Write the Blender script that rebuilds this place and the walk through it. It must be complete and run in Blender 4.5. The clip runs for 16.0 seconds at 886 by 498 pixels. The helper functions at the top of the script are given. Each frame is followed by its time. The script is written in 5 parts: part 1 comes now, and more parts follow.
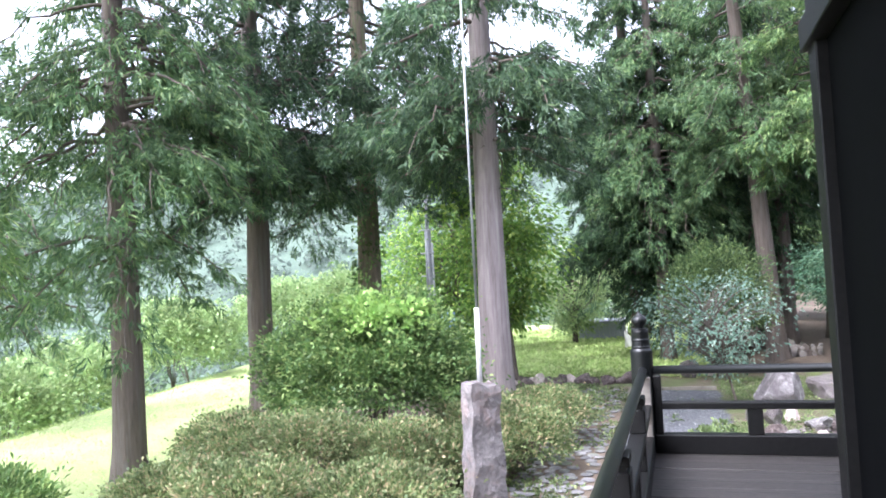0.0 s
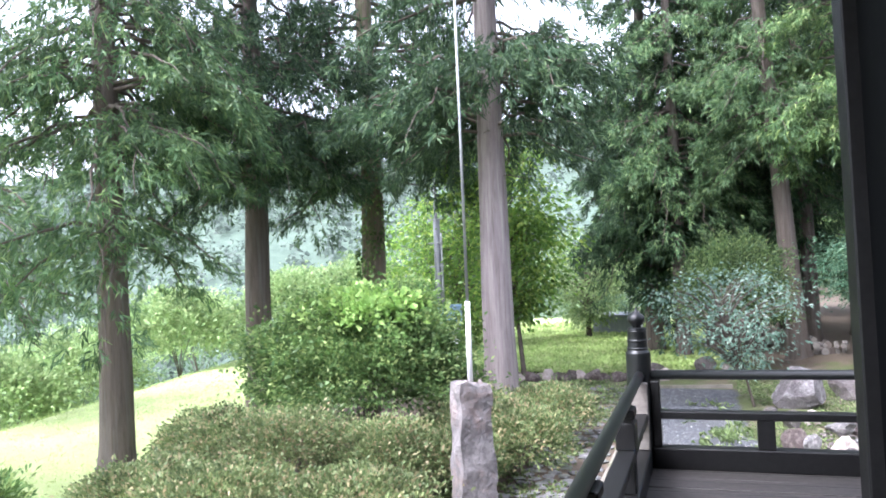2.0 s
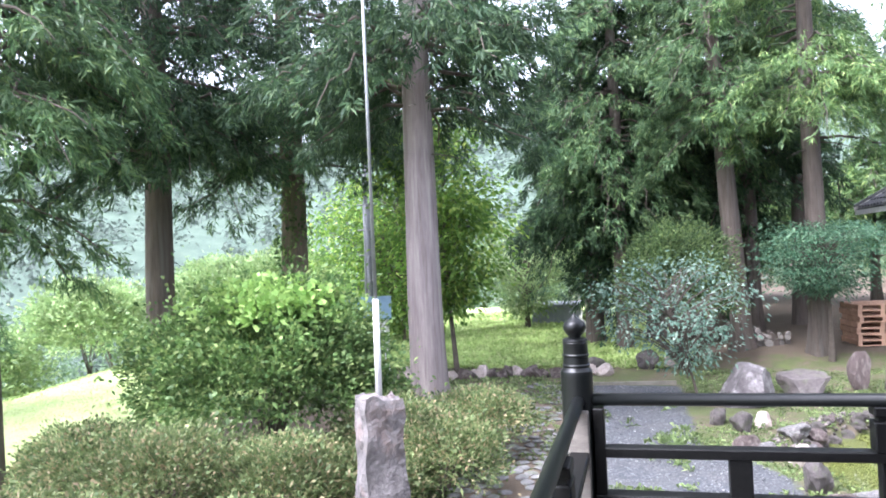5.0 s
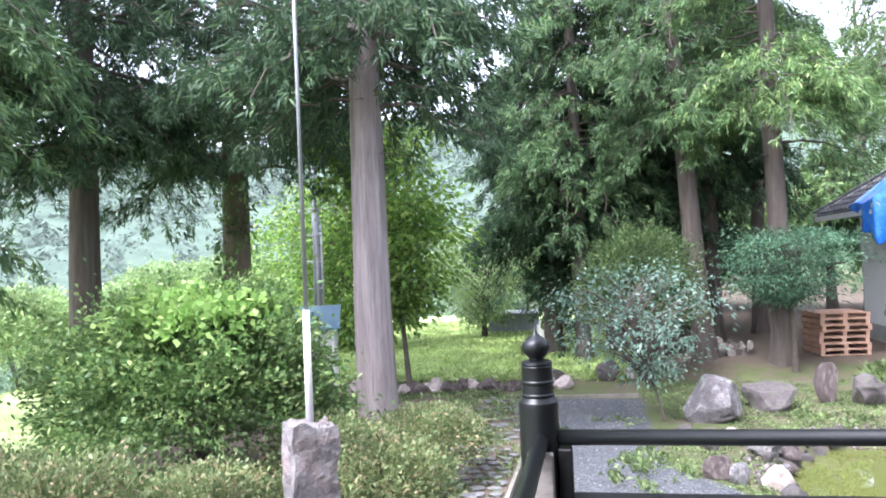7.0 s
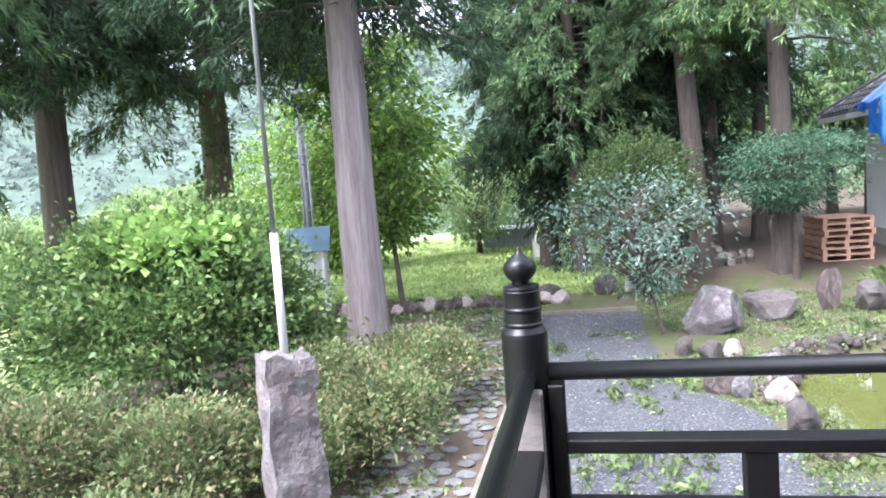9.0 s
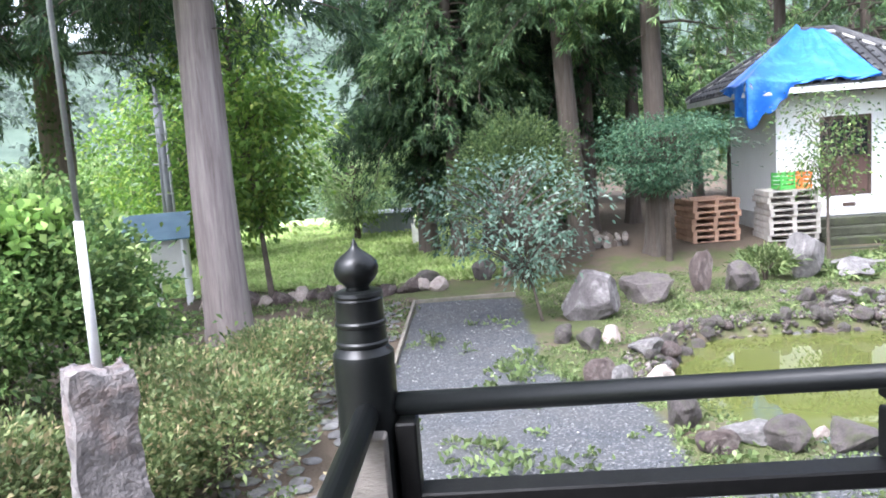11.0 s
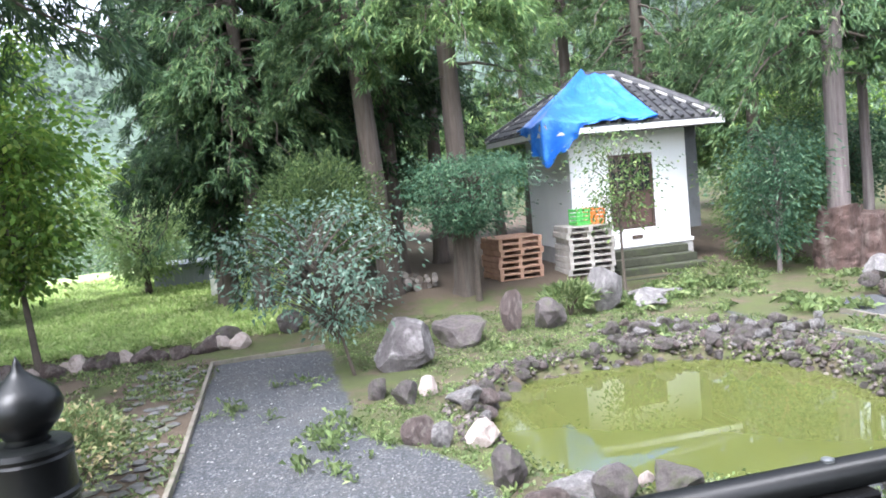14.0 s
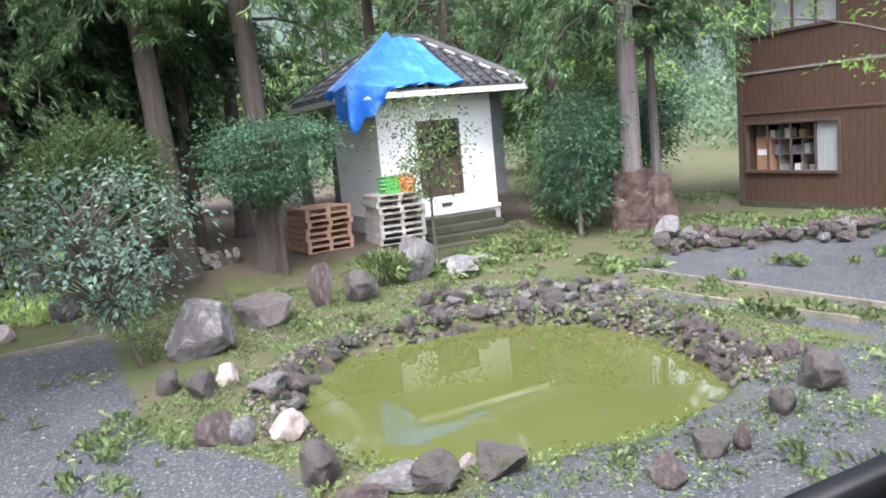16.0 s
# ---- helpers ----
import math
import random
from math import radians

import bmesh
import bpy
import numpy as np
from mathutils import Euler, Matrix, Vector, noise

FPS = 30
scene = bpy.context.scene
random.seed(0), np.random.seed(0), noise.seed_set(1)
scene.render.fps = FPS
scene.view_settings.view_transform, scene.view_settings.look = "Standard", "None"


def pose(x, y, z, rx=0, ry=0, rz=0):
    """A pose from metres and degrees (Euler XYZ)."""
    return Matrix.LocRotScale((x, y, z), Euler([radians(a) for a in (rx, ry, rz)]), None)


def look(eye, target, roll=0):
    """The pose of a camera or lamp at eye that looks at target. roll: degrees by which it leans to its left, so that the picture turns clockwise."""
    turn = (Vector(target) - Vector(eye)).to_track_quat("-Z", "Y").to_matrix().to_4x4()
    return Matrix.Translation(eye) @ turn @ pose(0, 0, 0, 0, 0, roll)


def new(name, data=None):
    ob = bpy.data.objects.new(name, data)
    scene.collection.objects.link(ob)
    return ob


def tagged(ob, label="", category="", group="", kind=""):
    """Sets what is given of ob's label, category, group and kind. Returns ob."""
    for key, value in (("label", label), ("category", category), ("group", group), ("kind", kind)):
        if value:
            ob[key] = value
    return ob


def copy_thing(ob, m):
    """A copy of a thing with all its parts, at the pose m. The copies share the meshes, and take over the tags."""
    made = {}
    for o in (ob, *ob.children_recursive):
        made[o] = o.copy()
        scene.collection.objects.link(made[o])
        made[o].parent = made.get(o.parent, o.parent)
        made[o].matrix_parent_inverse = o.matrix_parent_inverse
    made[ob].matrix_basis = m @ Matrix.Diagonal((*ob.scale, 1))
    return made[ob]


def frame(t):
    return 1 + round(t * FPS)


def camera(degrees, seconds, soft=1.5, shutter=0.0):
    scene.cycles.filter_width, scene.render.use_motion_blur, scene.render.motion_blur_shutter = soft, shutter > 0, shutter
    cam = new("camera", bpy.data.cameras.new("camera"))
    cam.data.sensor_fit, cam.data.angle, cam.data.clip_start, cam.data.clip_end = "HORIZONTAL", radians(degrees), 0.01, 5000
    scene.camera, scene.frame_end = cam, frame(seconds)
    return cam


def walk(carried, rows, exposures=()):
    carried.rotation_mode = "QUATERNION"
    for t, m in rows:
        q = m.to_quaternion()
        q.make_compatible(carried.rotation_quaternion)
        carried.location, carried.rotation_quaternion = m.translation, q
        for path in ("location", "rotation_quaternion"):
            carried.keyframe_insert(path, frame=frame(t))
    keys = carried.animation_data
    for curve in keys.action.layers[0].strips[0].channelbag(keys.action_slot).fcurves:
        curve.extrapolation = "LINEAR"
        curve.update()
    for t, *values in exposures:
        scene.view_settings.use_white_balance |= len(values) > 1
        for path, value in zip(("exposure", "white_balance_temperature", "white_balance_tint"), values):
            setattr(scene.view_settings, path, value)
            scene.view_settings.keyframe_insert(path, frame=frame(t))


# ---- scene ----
ROWS = [
    (0, (-0.017, 0.369, 1.563), (-0.613, 2.277, 1.645), -3.1),
    (0.5, (-0.015, 0.54, 1.558), (-0.52, 2.474, 1.605), -3.6),
    (1, (0.06, 0.719, 1.553), (-0.594, 2.607, 1.628), -3.2),
    (1.5, (0.126, 0.885, 1.555), (-0.567, 2.759, 1.654), -3.2),
    (2, (0.114, 1.076, 1.551), (-0.535, 2.967, 1.611), -2.6),
    (2.5, (0.076, 1.297, 1.558), (-0.499, 3.211, 1.616), -3.8),
    (3, (0.048, 1.495, 1.536), (-0.558, 3.401, 1.524), -1.8),
    (3.5, (0.049, 1.732, 1.552), (-0.583, 3.629, 1.601), -0.4),
    (4, (0.037, 1.914, 1.546), (-0.605, 3.807, 1.541), -1.0),
    (4.5, (0.017, 2.169, 1.558), (-0.589, 4.075, 1.56), -1.6),
    (4.7, (0.018, 2.281, 1.569), (-0.512, 4.209, 1.59), -2.7),
    (6.8, (-0.059, 3.22, 1.542), (-0.509, 5.169, 1.55), -2.7),
    (7, (-0.072, 3.28, 1.537), (-0.467, 5.24, 1.573), -2.6),
    (7.5, (-0.089, 3.397, 1.535), (-0.464, 5.36, 1.615), -3.3),
    (8, (-0.067, 3.523, 1.529), (-0.502, 5.475, 1.55), -3.3),
    (8.5, (-0.056, 3.656, 1.518), (-0.496, 5.605, 1.425), -2.8),
    (8.7, (-0.063, 3.715, 1.511), (-0.495, 5.661, 1.351), -3.7),
    (10.8, (-0.014, 4.478, 1.443), (-0.155, 6.458, 1.201), -4.0),
    (11, (-0.002, 4.539, 1.444), (-0.095, 6.521, 1.194), -4.2),
    (11.5, (-0.034, 4.655, 1.454), (0.082, 6.638, 1.223), -4.2),
    (12, (-0.039, 4.778, 1.461), (0.167, 6.753, 1.216), -4.5),
    (12.5, (-0.056, 4.876, 1.441), (0.248, 6.838, 1.202), -4.6),
    (13, (0.041, 4.982, 1.457), (0.407, 6.934, 1.223), -5.7),
    (13.5, (0.076, 5.131, 1.463), (0.46, 7.084, 1.264), -6.1),
    (14, (0.106, 5.236, 1.457), (0.523, 7.184, 1.274), -5.4),
    (14.5, (0.128, 5.411, 1.449), (0.718, 7.309, 1.232), -5.8),
    (15, (0.179, 5.584, 1.423), (0.922, 7.42, 1.147), -5.4),
    (15.5, (0.237, 5.686, 1.411), (1.018, 7.498, 1.09), -5.4),
    (16, (0.358, 5.864, 1.373), (1.234, 7.635, 1.065), -5.4),
]
cam = camera(61.3, 16.0, soft=1.8)
walk(cam, [(t, look(eye, target, roll)) for t, eye, target, roll in ROWS],
     exposures=[(0.0, 2.8, 5800, 19), (8.7, 2.8, 5750, 19), (11.0, 2.62, 5850, 15.5), (13.0, 2.54, 5900, 14), (14.0, 2.54, 5900, 14), (16.0, 2.24, 6000, 15.5)])

# ---- world and sun: a bright overcast day ----
SUN_EL, SUN_AZ = 58.0, -138.0
world = bpy.data.worlds.new("world")
scene.world = world
world.use_nodes = True
wn, wl = world.node_tree.nodes, world.node_tree.links
wn.clear()
sky = wn.new("ShaderNodeTexSky")
sky.sky_type, sky.sun_disc = "NISHITA", False
sky.sun_elevation, sky.sun_rotation = radians(SUN_EL), radians(SUN_AZ)
sky.dust_density, sky.air_density = 4.0, 1.0
grey = wn.new("ShaderNodeHueSaturation")
grey.inputs["Saturation"].default_value = 0.3
back = wn.new("ShaderNodeBackground")
back.inputs["Strength"].default_value = 0.15
wout = wn.new("ShaderNodeOutputWorld")
wl.new(sky.outputs[0], grey.inputs["Color"])
wl.new(grey.outputs[0], back.inputs[0])
wl.new(back.outputs[0], wout.inputs[0])
sun = new("sun", bpy.data.lights.new("sun", "SUN"))
sun.data.energy, sun.data.angle, sun.data.color = 0.9, radians(28), (1.0, 0.98, 0.95)
az = radians(SUN_AZ)
sun.matrix_world = look((0, 0, 30), (-math.sin(az) * math.cos(radians(SUN_EL)), -math.cos(az) * math.cos(radians(SUN_EL)), 30 - math.sin(radians(SUN_EL))))


# ---- materials ----
class Nodes:
    """A small helper round one material's node tree."""

    def __init__(self, name):
        self.m = bpy.data.materials.new(name)
        self.m.use_nodes = True
        self.t = self.m.node_tree
        self.p = self.t.nodes["Principled BSDF"]
        self.out = self.t.nodes["Material Output"]

    def node(self, kind, **values):
        n = self.t.nodes.new(kind)
        for k, v in values.items():
            n.inputs[k].default_value = v
        return n

    def link(self, a, b):
        self.t.links.new(a, b)

    def coords(self, stretch=(1, 1, 1)):
        g = self.node("ShaderNodeNewGeometry")
        mp = self.node("ShaderNodeMapping")
        mp.inputs["Scale"].default_value = stretch
        self.link(g.outputs["Position"], mp.inputs[0])
        return mp.outputs[0]

    def own_coords(self, stretch=(1, 1, 1)):
        g = self.node("ShaderNodeTexCoord")
        mp = self.node("ShaderNodeMapping")
        mp.inputs["Scale"].default_value = stretch
        self.link(g.outputs["Object"], mp.inputs[0])
        return mp.outputs[0]

    def noise(self, co, scale, detail=5.0, rough=0.6):
        n = self.node("ShaderNodeTexNoise", Scale=scale, Detail=detail, Roughness=rough)
        self.link(co, n.inputs["Vector"])
        return n.outputs["Fac"]

    def ramp(self, fac, stops):
        r = self.node("ShaderNodeValToRGB")
        while len(r.color_ramp.elements) < len(stops):
            r.color_ramp.elements.new(0.5)
        for e, (at, c) in zip(r.color_ramp.elements, stops):
            e.position, e.color = at, (*c, 1) if len(c) == 3 else c
        self.link(fac, r.inputs[0])
        return r.outputs[0]

    def mix(self, fac, a, b, blend="MIX"):
        n = self.t.nodes.new("ShaderNodeMix")
        n.data_type, n.blend_type = "RGBA", blend
        for v, s in ((fac, 0), (a, 6), (b, 7)):
            if isinstance(v, (int, float)):
                n.inputs[s].default_value = v
            elif isinstance(v, tuple):
                n.inputs[s].default_value = (*v, 1)
            else:
                self.link(v, n.inputs[s])
        return n.outputs[2]

    def bump(self, height, strength, distance):
        b = self.node("ShaderNodeBump", Strength=strength, Distance=distance)
        self.link(height, b.inputs["Height"])
        self.link(b.outputs[0], self.p.inputs["Normal"])

    def done(self, colour, rough=0.8, metal=0.0, spec=0.5):
        if isinstance(colour, tuple):
            self.p.inputs["Base Color"].default_value = (*colour, 1)
        else:
            self.link(colour, self.p.inputs["Base Color"])
        self.p.inputs["Roughness"].default_value = rough
        self.p.inputs["Metallic"].default_value = metal
        self.p.inputs["Specular IOR Level"].default_value = spec
        return self.m


def surface(name, dark, light, scale=6.0, rough=0.8, bump=0.3, fine=60.0, stretch=(1, 1, 1), metal=0.0, spec=0.5, stain=None, own=False, distance=0.01):
    """Two colours mixed by a coarse and a fine noise, with relief, and stains of a third colour."""
    n = Nodes(name)
    co = n.own_coords(stretch) if own else n.coords(stretch)
    coarse, grain = n.noise(co, scale), n.noise(co, fine, 3.0)
    c = n.ramp(coarse, [(0.3, dark), (0.7, light)])
    c = n.mix(0.35, c, n.ramp(grain, [(0.3, dark), (0.7, light)]))
    if stain:
        c = n.mix(n.ramp(n.noise(co, scale * 0.45, 6.0, 0.7), [(0.5, (0, 0, 0)), (0.68, (1, 1, 1))]), c, stain)
    n.bump(n.mix(0.5, coarse, grain), bump, distance)
    return n.done(c, rough, metal, spec)


def foliage(name, dark, light, tip=None, rough=0.55, through_light=0.35, clump_scale=0.9, contrast=0.3):
    """Leaves: a colour of their own for each leaf, clumps of lighter and darker tone, and light passing through."""
    n = Nodes(name)
    g = n.node("ShaderNodeNewGeometry")
    co = n.coords()
    c = n.ramp(g.outputs["Random Per Island"], [(0.0, dark), (0.75, light), (1.0, tip or light)])
    clump = n.ramp(n.noise(co, clump_scale, 3.0), [(0.35, (1 - contrast,) * 3), (0.65, (1 + contrast,) * 3)])
    c = n.mix(1.0, c, clump, "MULTIPLY")
    n.done(c, rough, 0.0, 0.3)
    tr = n.node("ShaderNodeBsdfTranslucent")
    n.link(c, tr.inputs["Color"])
    mx = n.node("ShaderNodeMixShader")
    mx.inputs[0].default_value = through_light
    n.link(n.p.outputs[0], mx.inputs[1])
    n.link(tr.outputs[0], mx.inputs[2])
    n.link(mx.outputs[0], n.out.inputs["Surface"])
    return n.m


def ground_material():
    n = Nodes("ground")
    co = n.coords()
    att = n.node("ShaderNodeAttribute")
    att.attribute_name = "zone"
    sep = n.node("ShaderNodeSeparateColor")
    n.link(att.outputs["Color"], sep.inputs[0])
    wob = n.noise(co, 1.6, 6.0, 0.7)
    fine = n.noise(co, 45.0, 4.0, 0.7)
    tiny = n.noise(co, 170.0, 2.0, 0.6)

    def edge(weight):
        m = n.t.nodes.new("ShaderNodeMath")
        m.operation = "MULTIPLY_ADD"
        n.link(wob, m.inputs[0])
        m.inputs[1].default_value = 1.3
        m.inputs[2].default_value = -0.65
        a = n.t.nodes.new("ShaderNodeMath")
        a.operation = "ADD"
        n.link(m.outputs[0], a.inputs[0])
        n.link(weight, a.inputs[1])
        return n.ramp(a.outputs[0], [(0.4, (0, 0, 0)), (0.6, (1, 1, 1))])

    soil = n.mix(fine, n.ramp(wob, [(0.3, (0.055, 0.040, 0.028)), (0.7, (0.105, 0.078, 0.054))]), (0.135, 0.108, 0.08))
    moss = n.ramp(n.noise(co, 3.0, 6.0, 0.75), [(0.25, (0.075, 0.065, 0.045)), (0.5, (0.085, 0.095, 0.04)), (0.75, (0.12, 0.15, 0.045))])
    moss = n.mix(n.ramp(fine, [(0.35, (0, 0, 0)), (0.65, (0.7, 0.7, 0.7))]), moss, (0.07, 0.09, 0.03))
    grass = n.ramp(n.noise(co, 0.8, 7.0, 0.7), [(0.3, (0.27, 0.35, 0.14)), (0.6, (0.38, 0.43, 0.20)), (0.8, (0.44, 0.42, 0.25))])
    grass = n.mix(n.ramp(tiny, [(0.3, (0, 0, 0)), (0.8, (0.5, 0.5, 0.5))]), grass, (0.16, 0.22, 0.06))
    vor = n.node("ShaderNodeTexVoronoi", Scale=55.0)
    n.link(co, vor.inputs["Vector"])
    stone = n.ramp(vor.outputs["Color"], [(0.0, (0.030, 0.033, 0.039)), (0.7, (0.068, 0.074, 0.083)), (0.97, (0.20, 0.20, 0.205))])
    stone = n.mix(n.ramp(wob, [(0.35, (0.25, 0.25, 0.25)), (0.7, (0, 0, 0))]), stone, (0.15, 0.14, 0.12))
    c = n.mix(edge(sep.outputs[2]), moss, soil)
    c = n.mix(edge(sep.outputs[0]), c, grass)
    c = n.mix(edge(sep.outputs[1]), c, stone)
    wood = n.ramp(n.noise(co, 0.35, 6.0, 0.75), [(0.3, (0.055, 0.082, 0.062)), (0.5, (0.075, 0.108, 0.08)), (0.7, (0.10, 0.135, 0.098))])
    c = n.mix(att.outputs["Alpha"], wood, c)
    h = n.mix(0.5, fine, vor.outputs["Distance"])
    n.bump(h, 0.7, 0.03)
    return n.done(c, 0.9, 0.0, 0.25)


def water_material():
    n = Nodes("pond_water")
    co = n.coords((1, 1, 1))
    c = n.ramp(n.noise(co, 0.5, 4.0), [(0.3, (0.080, 0.092, 0.026)), (0.7, (0.094, 0.105, 0.030))])
    n.bump(n.noise(co, 2.5, 2.0), 0.006, 0.01)
    n.done(c, 0.02, 0.0, 0.5)
    n.p.inputs["IOR"].default_value = 1.5
    return n.m


def striped(name, dark, light, joint, width, axis, rough=0.7, bump=0.4):
    """Boards of one width with dark joints along one axis, and grain along the board."""
    n = Nodes(name)
    co = n.coords()
    sep = n.node("ShaderNodeSeparateXYZ")
    n.link(co, sep.inputs[0])
    fr = n.t.nodes.new("ShaderNodeMath")
    fr.operation = "FRACT"
    dv = n.t.nodes.new("ShaderNodeMath")
    dv.operation = "DIVIDE"
    n.link(sep.outputs["XYZ".index(axis)], dv.inputs[0])
    dv.inputs[1].default_value = width
    n.link(dv.outputs[0], fr.inputs[0])
    edge = n.ramp(fr.outputs[0], [(0.0, (0, 0, 0)), (0.06, (1, 1, 1)), (0.94, (1, 1, 1)), (1.0, (0, 0, 0))])
    st = {"X": (9, 9, 0.7), "Y": (9, 9, 0.7), "Z": (0.7, 9, 9)}[axis]
    g = n.noise(n.coords(st), 3.0, 6.0, 0.7)
    c = n.ramp(g, [(0.3, dark), (0.7, light)])
    c = n.mix(edge, joint, c)
    n.bump(edge, bump, 0.01)
    return n.done(c, rough, 0.0, 0.3)


M_BARK = surface("cedar_bark", (0.048, 0.037, 0.030), (0.135, 0.108, 0.088), 5.0, 0.95, 0.9, 22.0, (3.2, 3.2, 0.22), stain=(0.115, 0.105, 0.09), distance=0.03)
M_BARK_PALE = surface("pale_cedar_bark", (0.115, 0.093, 0.088), (0.285, 0.243, 0.235), 5.0, 0.95, 0.9, 22.0, (3.4, 3.4, 0.2), stain=(0.29, 0.26, 0.24), distance=0.03)
M_BARK_MOSS = surface("mossy_bark", (0.075, 0.058, 0.042), (0.20, 0.16, 0.115), 5.0, 0.95, 0.9, 22.0, (3.0, 3.0, 0.3), stain=(0.10, 0.13, 0.05), distance=0.03)
M_BARK_RED = surface("rotten_red_bark", (0.045, 0.028, 0.024), (0.135, 0.085, 0.072), 5.0, 0.95, 1.0, 24.0, (1.6, 1.6, 0.7), stain=(0.16, 0.125, 0.11), distance=0.06)
M_TWIG = surface("twig_bark", (0.05, 0.04, 0.031), (0.12, 0.098, 0.077), 8.0, 0.9, 0.3)
# one needle green three times, with sunlight and shade put into the colours
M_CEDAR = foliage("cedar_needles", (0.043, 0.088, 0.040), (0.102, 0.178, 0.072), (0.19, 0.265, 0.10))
M_CEDAR_LIT = foliage("lit_cedar_needles", (0.066, 0.128, 0.046), (0.15, 0.245, 0.082), (0.27, 0.345, 0.12))
M_CEDAR_SHADED = foliage("shaded_cedar_needles", (0.025, 0.055, 0.029), (0.062, 0.112, 0.050), (0.115, 0.175, 0.074))
M_BROAD = foliage("broad_leaves", (0.07, 0.15, 0.03), (0.17, 0.29, 0.05), (0.33, 0.42, 0.09), through_light=0.45)
M_AZALEA = foliage("azalea_leaves", (0.062, 0.098, 0.036), (0.185, 0.23, 0.095), (0.35, 0.27, 0.165), through_light=0.42, contrast=0.4, clump_scale=1.6)
# strong clump contrast stands in for the shade inside the bush
M_BUSH = foliage("bush_leaves", (0.052, 0.108, 0.032), (0.145, 0.228, 0.072), (0.28, 0.35, 0.13), through_light=0.42, contrast=0.45, clump_scale=1.6)
M_VINE = foliage("vine_leaves", (0.13, 0.24, 0.06), (0.24, 0.37, 0.10), (0.34, 0.46, 0.15))
M_SILVER = foliage("silver_leaves", (0.10, 0.175, 0.13), (0.19, 0.285, 0.215), (0.33, 0.42, 0.34), through_light=0.45)
M_YEW = foliage("yew_needles", (0.04, 0.10, 0.058), (0.10, 0.19, 0.11), (0.17, 0.27, 0.15), through_light=0.4)
M_WEED = foliage("weed_leaves", (0.08, 0.12, 0.045), (0.165, 0.225, 0.085), (0.28, 0.33, 0.15), contrast=0.4, clump_scale=1.8)
M_OLIVE = foliage("olive_evergreen", (0.045, 0.085, 0.03), (0.11, 0.165, 0.06), (0.19, 0.25, 0.09), contrast=0.4, clump_scale=1.4)
M_GRASS = foliage("grass_blades", (0.27, 0.38, 0.12), (0.44, 0.54, 0.21), (0.56, 0.61, 0.30), through_light=0.45)
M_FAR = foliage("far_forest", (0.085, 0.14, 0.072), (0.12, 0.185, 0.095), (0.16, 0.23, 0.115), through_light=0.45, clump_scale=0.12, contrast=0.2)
# paler and bluer than the nearer forest: aerial haze put into the leaf colour
M_FAR_HAZE = foliage("hazed_forest", (0.105, 0.135, 0.115), (0.124, 0.158, 0.132), (0.145, 0.178, 0.145), through_light=0.5, clump_scale=0.03, contrast=0.25)
M_THICKET = foliage("thicket_leaves", (0.16, 0.25, 0.10), (0.28, 0.38, 0.16), (0.38, 0.46, 0.22), through_light=0.4)
M_COBBLE = surface("worn_cobble", (0.065, 0.063, 0.063), (0.19, 0.185, 0.18), 7.0, 0.85, 0.6, 40.0, stain=(0.085, 0.105, 0.05), distance=0.02)
M_GROUND = ground_material()
M_WATER = water_material()
M_BLACK = surface("black_lacquer", (0.004, 0.005, 0.005), (0.010, 0.011, 0.011), 5.0, 0.34, 0.10, 90.0, spec=0.3, own=True)
M_BLACKWOOD = surface("black_stained_wood", (0.003, 0.003, 0.003), (0.010, 0.0098, 0.0095), 4.0, 0.5, 0.25, 60.0, (6, 1, 6), spec=0.22)
M_DECK = striped("deck_boards", (0.019, 0.017, 0.016), (0.055, 0.049, 0.045), (0.008, 0.008, 0.008), 0.24, "Y", 0.55)
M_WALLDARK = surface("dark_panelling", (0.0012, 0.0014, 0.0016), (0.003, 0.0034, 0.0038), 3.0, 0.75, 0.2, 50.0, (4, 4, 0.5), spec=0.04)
M_OLDWOOD = surface("weathered_wood", (0.12, 0.105, 0.09), (0.27, 0.245, 0.215), 4.0, 0.9, 0.5, 50.0, (1, 1, 5))
M_PLANK = surface("edging_plank", (0.12, 0.105, 0.085), (0.25, 0.225, 0.185), 4.0, 0.9, 0.5, 60.0, stain=(0.09, 0.10, 0.055))
M_ROCK = surface("brown_rock", (0.045, 0.038, 0.036), (0.17, 0.145, 0.14), 4.0, 0.85, 1.0, 26.0, stain=(0.085, 0.095, 0.05), own=True, distance=0.06)
M_ROCK_GREY = surface("grey_rock", (0.085, 0.08, 0.08), (0.27, 0.255, 0.25), 4.0, 0.85, 1.0, 26.0, stain=(0.34, 0.32, 0.31), own=True, distance=0.06)
M_ROCK_BIG = surface("purplish_garden_rock", (0.065, 0.056, 0.056), (0.19, 0.17, 0.17), 4.0, 0.85, 1.0, 26.0, stain=(0.36, 0.34, 0.335), own=True, distance=0.06)
M_ROCK_PALE = surface("pale_rock", (0.26, 0.21, 0.19), (0.50, 0.43, 0.39), 4.0, 0.85, 0.8, 26.0, own=True, distance=0.04)
M_ROCK_RED = surface("reddish_rock", (0.048, 0.036, 0.034), (0.16, 0.12, 0.11), 4.0, 0.85, 1.0, 26.0, stain=(0.22, 0.19, 0.175), own=True, distance=0.06)
M_STONE = surface("old_pillar_stone", (0.05, 0.047, 0.047), (0.22, 0.20, 0.195), 5.0, 0.95, 1.0, 24.0, stain=(0.17, 0.125, 0.11), distance=0.05)
M_PIPE = surface("white_pipe", (0.62, 0.62, 0.63), (0.78, 0.78, 0.78), 3.0, 0.45, 0.05)
